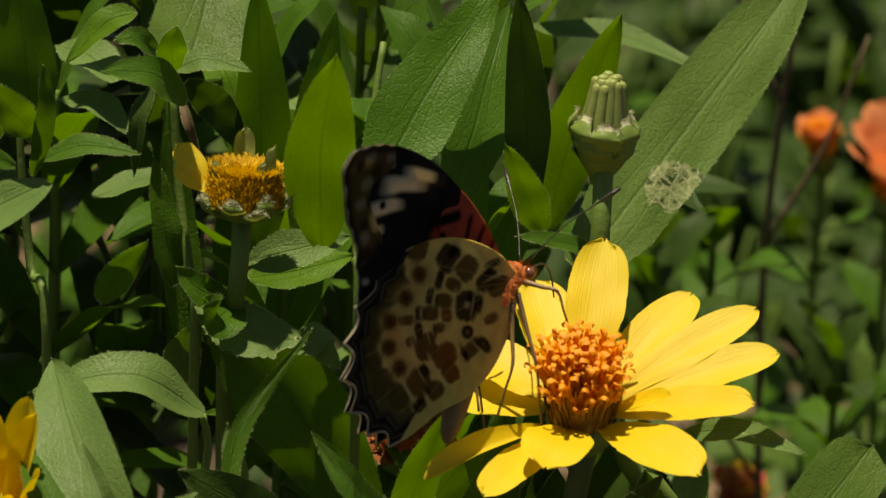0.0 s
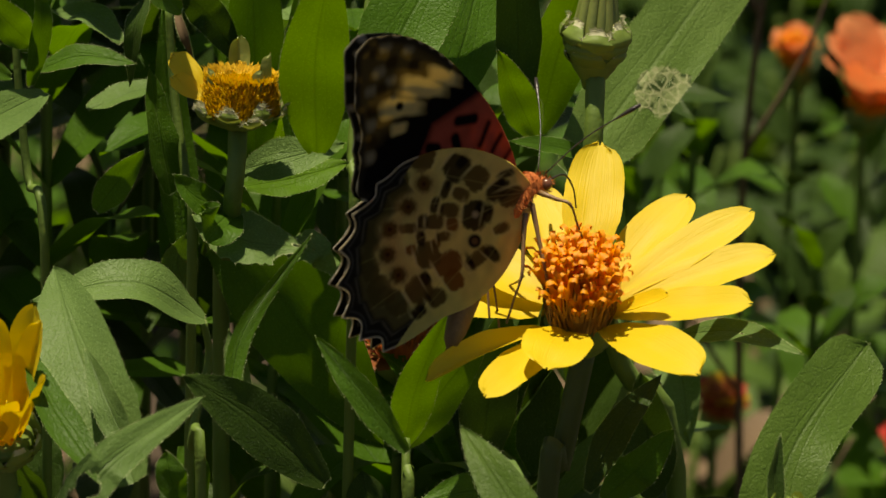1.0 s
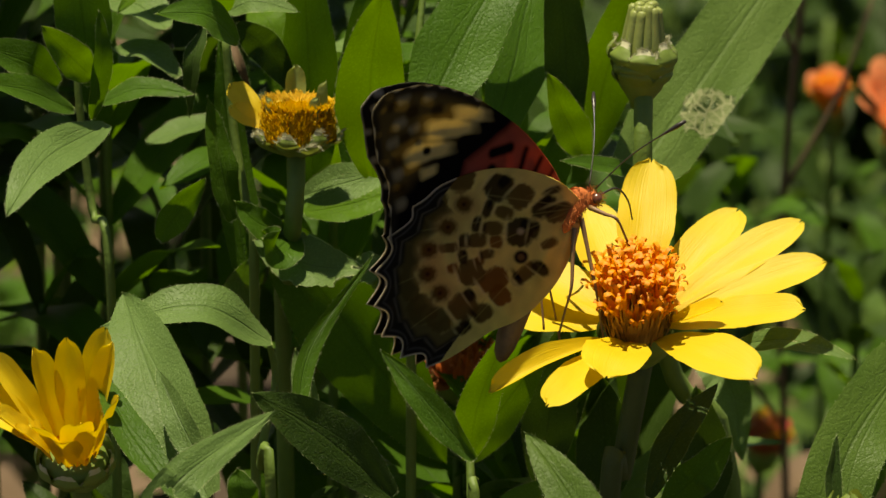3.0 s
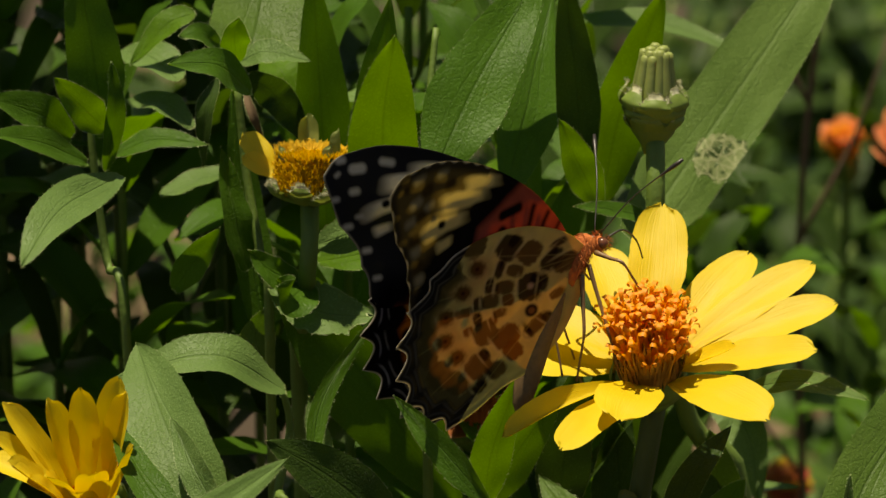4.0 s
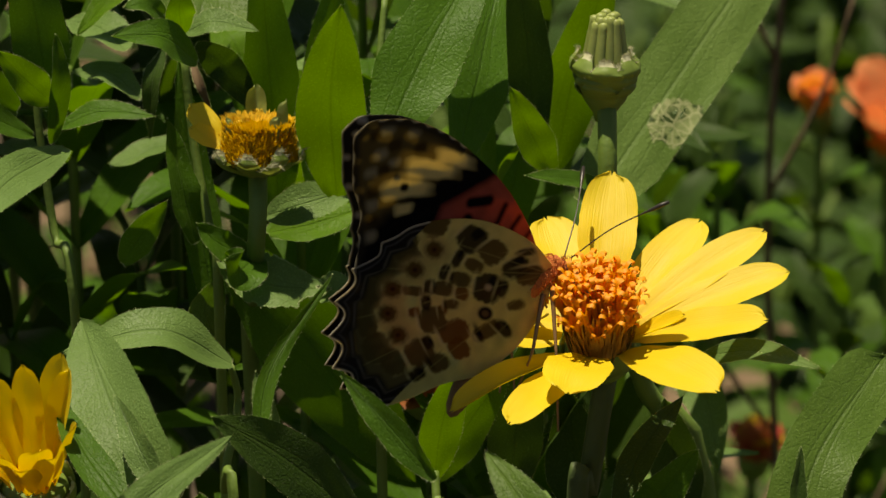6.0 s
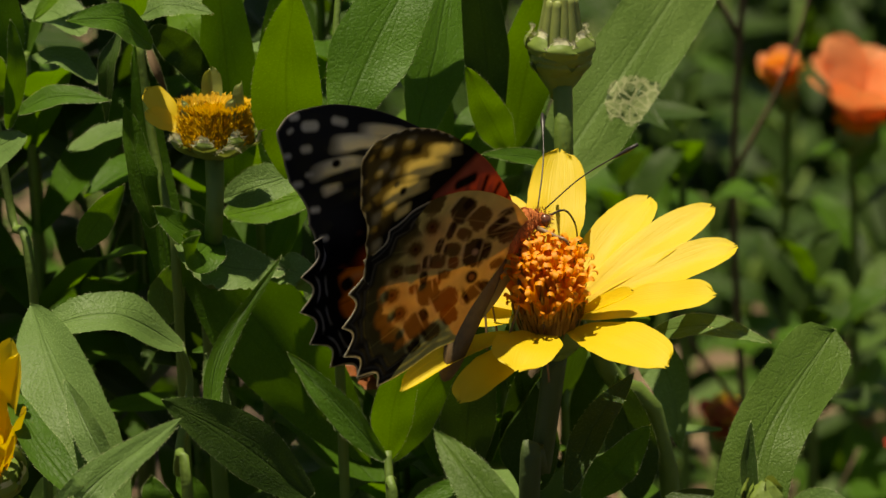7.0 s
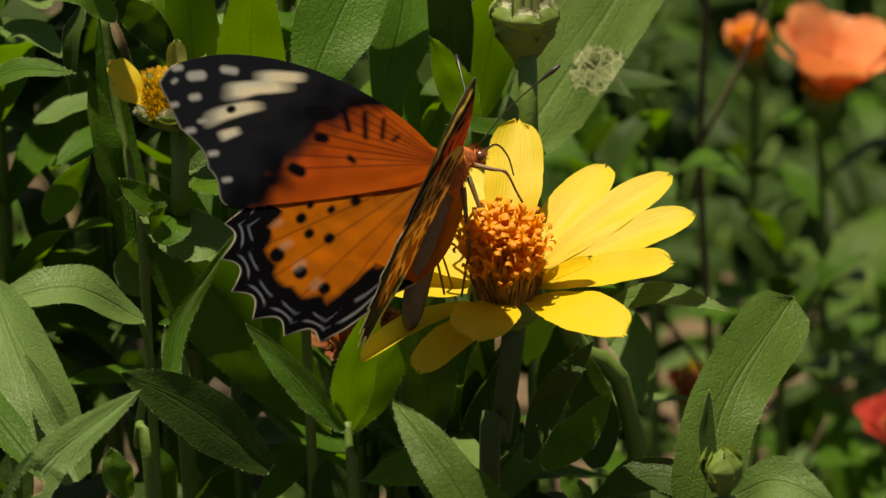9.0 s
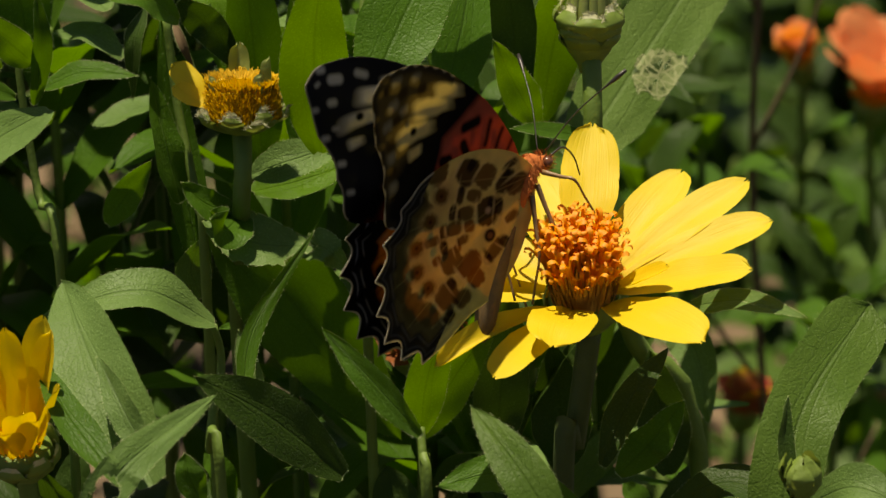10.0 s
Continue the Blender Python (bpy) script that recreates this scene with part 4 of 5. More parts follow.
rnd = random.Random(31)
for k in range(12):
    spot = Vector((rnd.uniform(0.0, 0.17), rnd.uniform(0.25, 0.95), 0.004))
    bm = bmesh.new()
    L = rnd.uniform(0.025, 0.05)
    blade(bm, smooth([(-L / 2, 0, 0.001), (0, 0, L * rnd.uniform(0.1, 0.3)), (L / 2, 0, 0.0)], 10), L * 0.45, Vector((0, 0, 1)), lance, 0.5, 0.12, k, 6, 0.1)
    dead = part("dry_leaf", bm, DRY)
    dead.matrix_world = Matrix.Translation(spot) @ Matrix.Rotation(rnd.uniform(0, 6.2), 4, "Z")
    tagged(dead, "curled brown dry leaf lying on the soil", "leaf", "dry leaves")

# ---- the bed goes on to both sides ----
# unseen copies that carry the bed on and block light from the sky
made = [o for o in scene.objects if o.name.startswith("zinnia_plant") and o.get("label", "").startswith("leafy green")]
rnd = random.Random(23)
for k in range(70):
    side = -1 if k % 2 else 1
    spot = (side * rnd.uniform(0.17, 0.62), rnd.uniform(-0.12, 0.75), rnd.uniform(-0.03, 0.0))
    copy_thing(made[k % len(made)], Matrix.Translation(spot) @ Matrix.Rotation(rnd.uniform(0, 6.2), 4, "Z"))


# ---- ground ----
bm = bmesh.new()
N = 90
grid = [[bm.verts.new((-1.2 + 2.4 * i / N, -1.3 + 3.6 * j / N, 0.012 * noise.noise(Vector((i * 0.33, j * 0.33, 1))) + 0.006 * noise.noise(Vector((i * 1.3, j * 1.3, 5))))) for j in range(N + 1)] for i in range(N + 1)]
for i in range(N):
    for j in range(N):
        bm.faces.new((grid[i][j], grid[i + 1][j], grid[i + 1][j + 1], grid[i][j + 1]))
far = [bm.verts.new((x, y, -0.02)) for x, y in ((-60, -60), (60, -60), (60, 60), (-60, 60))]
edge_loop = [grid[i][0] for i in range(N + 1)] + [grid[N][j] for j in range(1, N + 1)] + [grid[i][N] for i in range(N - 1, -1, -1)] + [grid[0][j] for j in range(N - 1, 0, -1)]
q = len(edge_loop) // 4
for s in range(4):
    run = [edge_loop[(s * q + k) % len(edge_loop)] for k in range(q + 1)]
    for k in range(q):
        bm.faces.new((run[k + 1], run[k], far[s]))
    bm.faces.new((run[-1], far[s], far[(s + 1) % 4]))
ground = part("ground", bm, SOIL)
tagged(ground, "brown crumbly garden soil under the plants", "soil", kind="structure")

# ---- the butterfly ----
def seg(s, l, a, b, r):
    """Signed distance to a rounded bar from a to b."""
    ax, ay, bx, by = *a, *b
    px, py, dx, dy = s - ax, l - ay, bx - ax, by - ay
    h = np.clip((px * dx + py * dy) / (dx * dx + dy * dy + 1e-9), 0, 1)
    return np.hypot(px - dx * h, py - dy * h) - r


def bar(s, l, a, b, r):
    """Signed distance to a block from a to b, r to each side, with slanted ends and bowed flanks."""
    dx, dy = b[0] - a[0], b[1] - a[1]
    n = math.hypot(dx, dy)
    px, py = s - (a[0] + b[0]) / 2, l - (a[1] + b[1]) / 2
    along, aside = (px * dx + py * dy) / n, (px * dy - py * dx) / n
    aside = aside - 0.015 * (along * along - n * n / 8)
    return (np.abs(along / (n / 2 + r * 0.3)) ** 4 + np.abs(aside / r * (1 + 0.06 * along)) ** 4) ** 0.25 * r - r


def cover(col, d, colour, soft=0.22, amount=1.0):
    k = (np.clip(0.5 - d / (2 * soft), 0, 1) * amount)[:, None]
    return col * (1 - k) + np.array(colour) * k


def grain(s, l, f, seed=0):
    return np.array([noise.noise(Vector((a * f, b * f, seed))) for a, b in zip(s, l)])


def veins(s, l, n, a0, a1, s0=0.0, l0=0.0):
    """Distance to the nearest of n veins that fan out from the wing's root."""
    ang = np.degrees(np.arctan2(l - l0, -(s - s0)))
    r = np.hypot(s - s0, l - l0)
    step = (a1 - a0) / (n - 1)
    k = np.clip(np.round((ang - a0) / step), 0, n - 1)
    return np.abs(np.radians(ang - a0 - k * step)) * r, k, ang, r


FORE = ((0.3, 0.6), (3, 7), (4.5, 15.5), (3.9, 26), (1.4, 34.2), (-1.8, 39), (-4.2, 41.2), (-7, 41.2), (-10, 38.8), (-12.2, 35), (-15.4, 30.3), (-19.6, 26), (-16.2, 19.5), (-9.3, 9), (-4, 2))
HIND = ((1.6, -1.6), (0.9, 4.9), (-2.6, 12.3), (-7.6, 18.0), (-14.2, 22.2), (-20.8, 23.2), (-25.8, 22.5), (-29.9, 19.5), (-32.7, 15.8), (-33.6, 11.5), (-32.9, 7.2), (-31.0, 3.2), (-26.8, 0.9), (-22, -1.2), (-16.5, -4.6), (-10.5, -5.8), (-4, -4.8))

BLACKISH, CREAM, ORANGE, AMBER = (0.003, 0.003, 0.005), (0.84, 0.80, 0.66), (0.55, 0.095, 0.012), (0.63, 0.175, 0.010)


def fore_upper(s, l, rim):
    g = grain(s, l, 0.35)
    col = np.tile(np.array(ORANGE), (len(s), 1)) * (1 + 0.25 * g[:, None])
    col = cover(col, np.abs(l - np.interp(s, (-20, -6), (8, 3))) - 9 - s * 0.0, AMBER, 5, 0.35)
    v, *_ = veins(s, l, 9, 62, 104)
    col = cover(col, v - 0.12, (0.16, 0.03, 0.01), 0.15, 0.8)
    edge = np.interp(s, (-20, -16, -10, -2.5, 2.8, 5), (21.5, 21, 20.5, 17, 12.2, 10))
    blue = grain(s, l, 0.22, 9)
    col = cover(col, edge - l + g * 1.8, BLACKISH, 1.7)
    col = cover(col, edge + 3.5 - l + blue * 6, (0.016, 0.018, 0.026), 3.0, 0.8)
    for a, b, r in (((-10.4, 19.6), (-10.4, 18.6), 0.9), ((-4.6, 18.1), (-4.4, 17.3), 0.75), ((-5.4, 12.9), (-5.6, 12.3), 0.45), ((-1.6, 20.4), (-0.6, 18.2), 1.0),
                    ((0.6, 16.2), (-1.6, 14.6), 0.45), ((1.6, 13.4), (-1.6, 12.0), 0.4), ((2.0, 10.6), (-0.6, 9.8), 0.35), ((-0.2, 8.2), (0.6, 7.8), 0.3), ((-14.0, 22.6), (-13.4, 21.8), 0.7)):
        col = cover(col, seg(s, l, a, b, r), BLACKISH, 0.3)
    for a, b, r in (((0.0, 29.0), (2.5, 23.9), 0.8), ((-3.7, 32.2), (0.3, 25.4), 1.0), ((-8.3, 33.0), (-4.1, 27.8), 0.95), ((-10.2, 30.4), (-8.7, 28.9), 0.6)):
        col = cover(col, bar(s, l, a, b, r) + 0.25 * g, CREAM, 0.3)
    for a, b, r in (((-3.8, 40.4), (-3.4, 39.8), 0.45), ((-3.9, 37.8), (-3.2, 36.6), 0.7), ((-1.0, 34.0), (-0.6, 32.6), 0.55), ((-6.8, 36.5), (-6.4, 35.9), 0.5), ((-9.0, 38.6), (-8.7, 38.2), 0.35), ((-11.6, 35.2), (-11.2, 34.6), 0.4),
                    ((-5.8, 39.8), (-5.4, 39.6), 0.25), ((-13.4, 31.0), (-13.0, 30.4), 0.4), ((-16.2, 27.8), (-15.8, 27.2), 0.35), ((-9.6, 34.2), (-9.2, 33.6), 0.3)):
        col = cover(col, seg(s, l, a, b, r), (0.6, 0.6, 0.58), 0.3, 0.85)
    col = cover(col, seg(s, l, (-6.2, 31.0), (-6.0, 30.8), 0.55), BLACKISH, 0.2)
    return cover(col, np.where((l > 26) & (s < -3), rim, 99) - 0.2, (0.5, 0.48, 0.42), 0.15, 0.6)


def hind_upper(s, l, rim):
    g = grain(s, l, 0.4, 3)
    col = np.tile(np.array(AMBER), (len(s), 1)) * (1 + 0.22 * g[:, None])
    col = cover(col, np.hypot(s + 4, l - 2) - 9, (0.50, 0.16, 0.015), 5, 0.8)
    v, *_ = veins(s, l, 8, 2, 62)
    col = cover(col, v - 0.12, (0.2, 0.05, 0.01), 0.15, 0.7)
    for p, r in (((-22.0, 18.1), 0.8), ((-17.5, 14.6), 0.7), ((-18.9, 12.6), 0.65), ((-18.1, 9.8), 0.7), ((-24.0, 15.2), 1.0), ((-24.6, 11.2), 0.9), ((-15.1, 14.3), 0.45), ((-14.2, 11.4), 0.5), ((-11.3, 8.9), 0.7), ((-25.0, 7.2), 0.8)):
        col = cover(col, seg(s, l, p, (p[0] - 0.3, p[1] + 0.1), r), BLACKISH, 0.25)
    outer = np.where((s < -18) | (l > 20), rim, 99)
    ang = np.arctan2(l, -s)
    cell = np.abs(np.sin(ang * 24))
    for k in range(2, 9):
        a = (k + 0.5) * math.pi / 24
        p = (-27.2 * math.cos(a), 27.2 * math.sin(a))
        col = cover(col, seg(s, l, p, (p[0] * 0.96, p[1] * 0.96), 0.45), CREAM, 0.5, 0.25)
    col = cover(col, outer - 5.4 + 0.8 * cell + 0.4 * g, BLACKISH, 0.5)
    col = cover(col, np.abs(outer - 3.0 + 0.8 * cell) - 0.10 + 0.5 * np.clip(0.7 - cell, 0, 1), (0.42, 0.46, 0.58), 0.14, 0.6)
    col = cover(col, np.abs(outer - 1.5 + 0.35 * cell) - 0.10 + 0.4 * np.clip(0.6 - cell, 0, 1), (0.46, 0.50, 0.62), 0.13, 0.75)
    return cover(col, outer - 0.06 - 0.14 * cell, (0.8, 0.77, 0.70), 0.13, 0.9)


BROWN, OLIVE, PALE, PINK = (0.115, 0.072, 0.018), (0.095, 0.077, 0.022), (0.67, 0.64, 0.23), (0.44, 0.085, 0.062)
DARK, RUST = (0.032, 0.019, 0.006), (0.17, 0.07, 0.012)


def fore_under(s, l, rim):
    g = grain(s, l, 0.5, 7)
    col = np.tile(np.array(PINK), (len(s), 1)) * (1 + 0.3 * g[:, None])
    edge = np.interp(s, (-20, -10, -4, 1, 5), (16, 19.5, 21, 18.5, 16.5))
    col = cover(col, edge - l, BLACKISH, 0.7)
    col = cover(col, np.interp(s, (-20, -8, 4), (31, 27.5, 23.0)) - l + 0.6 * g, (0.115, 0.082, 0.03), 1.2)
    for a, b, r in (((-0.8, 17.6), (1.4, 15.2), 0.8), ((-2.8, 16.2), (-3.4, 15.0), 0.9), ((2.6, 12.4), (-0.6, 11.6), 0.5), ((2.9, 9.2), (0.2, 9.0), 0.45), ((2.6, 6.2), (0.6, 6.2), 0.35), ((-6.8, 19.4), (-6.0, 18.2), 0.9)):
        col = cover(col, seg(s, l, a, b, r), BLACKISH, 0.3)
    for a, b, r in (((0.6, 27.0), (3.2, 21.6), 0.9), ((-4.1, 30.3), (0.4, 23.3), 1.15), ((-8.5, 31.2), (-3.9, 25.1), 1.1), ((-9.4, 27.4), (-7.6, 25.6), 0.7)):
        col = cover(col, bar(s, l, a, b, r * 1.15) + 0.3 * g, (0.80, 0.66, 0.30), 0.3)
    col = cover(col, seg(s, l, (-6.4, 28.9), (-6.2, 28.6), 0.6), BLACKISH, 0.25)
    for p, r in (((-2.0, 37.2), 0.75), ((0.6, 33.0), 0.6), ((-5.2, 35.4), 0.7), ((-8.0, 34.8), 0.6), ((-11.4, 31.4), 0.8), ((-14.4, 28.0), 0.8), ((-4.6, 32.6), 0.5)):
        col = cover(col, seg(s, l, p, (p[0] - 0.8, p[1] + 0.7), r), (0.40, 0.36, 0.26), 0.5, 0.75)
    outer = np.where(l > 24, rim, 99)
    for p, r in (((-3.0, 34.6), 0.9), ((-6.6, 33.4), 0.8), ((-0.6, 30.6), 0.8), ((-10.0, 32.6), 0.8), ((-12.8, 29.6), 0.8), ((-4.2, 38.4), 0.7)):
        col = cover(col, seg(s, l, p, (p[0] - 0.5, p[1] + 0.4), r), DARK, 0.4, 0.8)
    col = cover(col, outer - 1.2, (0.02, 0.018, 0.016), 0.5, 0.9)
    return cover(col, outer - 0.12 - 0.2 * np.sin(l * 2.6), (0.6, 0.57, 0.5), 0.12, 0.7)


# patches of the hindwing's under side, in axes turned by the lie of the body: centre, half width and half height
DARK_PATCH = ((-4.0, 0.6, 1.0, 1.7), (-2.8, 2.8, 0.5, 1.1), (-10.2, 3.7, 1.6, 1.7), (-11.7, 0.8, 0.6, 1.2), (-7.4, -3.0, 1.6, 1.8), (-5.4, -2.8, 0.7, 1.1), (-13.3, -1.5, 0.6, 1.0), (-15.0, -3.8, 0.7, 0.9), (-15.3, -6.1, 0.6, 0.9), (-7.9, -10.0, 0.6, 0.8), (-4.6, -8.5, 0.7, 1.2), (-14.4, -11.8, 0.6, 0.8), (-15.3, -16.5, 1.0, 0.7))
BROWN_PATCH = ((-1.7, -0.3, 1.2, 1.7), (-7.1, 2.3, 1.4, 1.6), (-15.5, 5.2, 1.7, 1.6), (-9.5, 0.0, 1.2, 0.8), (-11.1, -2.2, 1.3, 0.9), (-13.3, -3.8, 1.2, 0.9), (-17.1, -4.7, 1.3, 0.6), (-14.2, -8.5, 1.6, 1.6), (-6.7, -9.0, 1.6, 0.9), (-15.4, -13.3, 1.7, 1.6), (-12.7, -14.6, 1.3, 1.0), (-3.3, -4.9, 1.1, 0.6), (-12.0, -5.9, 0.9, 0.6))
RUST_PATCH = ((-11.1, -9.8, 1.8, 1.4), (-10.2, -12.1, 1.2, 1.3), (-10.7, -4.2, 0.8, 0.8), (-13.0, -6.8, 0.6, 0.6), (-16.7, -7.7, 0.7, 0.6))
OLIVE_PATCH = ((-19.0, 1.5, 1.4, 1.8), (-21.3, -2.2, 1.2, 1.6), (-22.6, -5.9, 1.1, 1.8), (-22.7, -10.0, 1.1, 2.0), (-21.0, -13.5, 1.6, 1.8), (-18.7, -15.1, 1.3, 1.6))
EYE_SPOT = ((-15.0, 1.5), (-17.2, -1.7), (-19.8, -4.8), (-20.1, -8.3), (-18.4, -11.2))


def hind_under(s, l, rim):
    g = grain(s, l, 0.5, 11)
    g2 = grain(s, l, 1.6, 4)
    col = np.tile(np.array(PALE), (len(s), 1)) * (1 + 0.28 * g[:, None])
    x = 0.566 * s + -0.508 * l + 0.082
    y = 0.777 * s + 0.645 * l + 0.441
    outer = np.where((s < -14) & (l > 3) | (l > 20), rim, 99)
    ang2 = np.arctan2(l, -s)
    teeth = np.abs(np.sin(ang2 * 24))
    col = cover(col, outer - 6.2 + 1.8 * teeth + 0.6 * g, (0.105, 0.085, 0.034), 0.7, 0.95)

    def patch(col, row, colour, amount=0.95):
        a, b, w, h = row
        w, h = w * 1.2, h * 1.2
        # the blocks lie along the veins, which fan out from the wing's root
        d = math.hypot(a + 0.5, b + 3.8)
        ux, uy = (a + 0.5) / d, (b + 3.8) / d
        along, aside = (x - a) * ux + (y - b) * uy, (y - b) * ux - (x - a) * uy
        q = (np.abs(along / w) ** 2.5 + np.abs(aside / h * (1 + 0.12 * along / w)) ** 2.5) ** (1 / 2.5) - 1 + 0.13 * g2
        return cover(col, q * min(w, h), colour, 0.16, amount)

    for rows, colour in ((OLIVE_PATCH, OLIVE), (RUST_PATCH, RUST), (BROWN_PATCH, BROWN), (DARK_PATCH, DARK)):
        for row in rows:
            col = patch(col, row, colour)
    for a, b, w, h in DARK_PATCH:
        col = patch(col, (a + w * 0.5, b + h * 0.5, w * 0.35, h * 0.5), BLACKISH, 0.8)
    for a, b, w, h in BROWN_PATCH[::2]:
        col = patch(col, (a - w * 0.85, b, w * 0.16, h * 0.8), BLACKISH, 0.75)
    # pale crescents along the blocks
    for a, b, w, h in BROWN_PATCH + RUST_PATCH + DARK_PATCH:
        d = math.hypot(a + 0.5, b + 3.8)
        ux, uy = (a + 0.5) / d, (b + 3.8) / d
        col = patch(col, (a + ux * w * 1.2, b + uy * w * 1.2, w * 0.12, h * 0.75), (0.80, 0.76, 0.36), 0.7)
    v, *_ = veins(s, l, 9, -4, 96, 0.5, -1.0)
    col = cover(col, v - 0.05, PALE, 0.12, 0.35)
    for a, b in EYE_SPOT:
        d = np.hypot(x - a, y - b)
        col = cover(col, d - 1.9, (0.46, 0.33, 0.12), 0.6, 0.6)
        col = cover(col, d - 1.2 + 0.25 * g2, BROWN, 0.35)
        col = cover(col, d - 0.5, RUST, 0.3, 0.7)
        col = cover(col, d - 0.3, BLACKISH, 0.2, 0.8)
    d = np.hypot(x - -7.22, y - -6.63)
    col = cover(col, d - 1.0, (0.015, 0.012, 0.01), 0.2)
    col = cover(col, d - 0.45, (0.16, 0.09, 0.04), 0.15)
    col = cover(col, np.hypot(x - -7.22, y - -2.85) - 0.45, (0.5, 0.42, 0.3), 0.25)
    col = cover(col, outer - 2.9 + 0.5 * teeth, (0.012, 0.011, 0.012), 0.4, 0.95)
    col = cover(col, np.abs(outer - 2.4 + 0.7 * teeth) - 0.13 + 0.25 * np.clip(0.5 - teeth, 0, 1), (0.42, 0.40, 0.34), 0.2, 0.3)
    col = cover(col, np.abs(outer - 1.0 + 0.2 * teeth) - 0.08, (0.3, 0.31, 0.36), 0.16, 0.3)
    return cover(col, outer - 0.2, (0.75, 0.72, 0.66), 0.14, 0.9)


n_ = Nodes("wing scales")
at_ = n_.add("Attribute", attribute_name="scales").outputs["Color"]
dust = n_.noise(2500, 2)
n_.link(n_.mix(n_.maths("MULTIPLY", dust, 0.22), at_, (0.006, 0.005, 0.004)), "Base Color")
n_.bsdf.inputs["Roughness"].default_value = 0.75
n_.bsdf.inputs["Specular IOR Level"].default_value = 0.04
n_.bump(dust, 0.25, 0.0001)
n_.translucent(n_.mix(1.0, n_.add("Gamma", {"Color": at_, "Gamma": 0.68}).outputs[0], (1.0, 0.88, 0.48), "MULTIPLY"), 0.6)
WING = n_.mat


def wing(name, outline, centre, upper, under, side, parent, drop, scallop):
    """A wing with scales of its own on both faces; x runs to the head, y out to the side."""
    loop = smooth([*outline, outline[0]], 420)[:-1] if len(outline[0]) == 3 else [p.xy for p in smooth([(*q, 0.0) for q in (*outline, outline[0])], 420)[:-1]]
    loop = np.array([tuple(p) for p in loop])
    if scallop:
        ang = np.arctan2(loop[:, 1], -loop[:, 0])
        k = np.clip((-loop[:, 0] - 12) / 8, 0, 1) * np.clip((loop[:, 1] - 1) / 4, 0, 1) if scallop > 1 else np.clip((loop[:, 1] - 26) / 4, 0, 1) * np.clip((-loop[:, 0] - 4) / 4, 0, 1)
        loop = loop * (1 + (0.066 if scallop > 1 else 0.024) * k * (0.45 - np.abs(np.sin(ang * (24 if scallop > 1 else 20)))))[:, None]
    n, rings = len(loop), 72
    c = np.array(centre)
    f = np.linspace(0, 1, rings + 1)[1:] ** 0.85
    pts = np.concatenate([[c]] + [c + (loop - c) * k for k in f])
    rim = np.concatenate([np.min(np.hypot(q[:, None, 0] - loop[None, :, 0], q[:, None, 1] - loop[None, :, 1]), axis=1) for q in np.array_split(pts, 12)])
    s, l = pts[:, 0], pts[:, 1]
    _, _, ang, r = veins(s, l, 9, 0, 100)
    ridge = 0.05 * np.cos(np.radians(ang) * 18) * np.clip(r / 12, 0, 1)
    camber = 0.0004 * (l - 12) ** 2 * -1.0 + 0.1
    z = camber + ridge + drop - 0.06 * np.clip(l - 22, 0, 99) * (scallop == 1)
    verts, faces, cols = [], [], []
    for lift, paint in ((0.04, upper), (-0.04, under)):
        o = len(verts)
        verts += [(a * 0.001, side * b * 0.001, (h + lift) * 0.001) for a, b, h in zip(s, l, z)]
        cols.append(paint(s, l, rim))
        quads = []
        for k in range(n):
            quads.append((o, o + 1 + k, o + 1 + (k + 1) % n))
            for j in range(rings - 1):
                p, q = o + 1 + j * n, o + 1 + (j + 1) * n
                quads.append((p + k, q + k, q + (k + 1) % n, p + (k + 1) % n))
        flip = (lift > 0) == (side > 0)
        faces += [tuple(reversed(t)) for t in quads] if flip else quads
    o2 = len(pts)
    b1, b2 = 1 + (rings - 1) * n, o2 + 1 + (rings - 1) * n
    for k in range(n):
        faces.append((b1 + k, b1 + (k + 1) % n, b2 + (k + 1) % n, b2 + k))
    me = bpy.data.meshes.new(name)
    me.from_pydata(verts, [], faces)
    col = np.clip(np.concatenate(cols), 0.002, 0.95)
    layer = me.color_attributes.new("scales", "FLOAT_COLOR", "POINT")
    layer.data.foreach_set("color", np.concatenate([col, np.ones((len(col), 1))], axis=1).astype(np.float32).ravel())
    me.polygons.foreach_set("use_smooth", np.ones(len(me.polygons), dtype=bool))
    me.materials.append(WING)
    ob = new(name, me)
    ob.parent = parent
    return ob


butterfly = thing("butterfly", (0, 0, 0.36), "orange and black spotted butterfly feeding on the yellow flower", "butterfly")


def body_part(name, rows, material, parent, label=""):
    """A round body along x: rows of x, z, half width and half height, in millimetres."""
    bm = bmesh.new()
    rings = []
    for x, z, w, h in rows:
        rings.append([bm.verts.new((x * 0.001, w * 0.001 * math.cos(k * math.tau / 16), (z + h * math.sin(k * math.tau / 16)) * 0.001)) for k in range(16)])
    for a, b in zip(rings, rings[1:]):
        for k in range(16):
            bm.faces.new((a[k], b[k], b[(k + 1) % 16], a[(k + 1) % 16]))
    bm.faces.new(rings[0])
    bm.faces.new(rings[-1][::-1])
    return part(name, bm, material, parent, label)


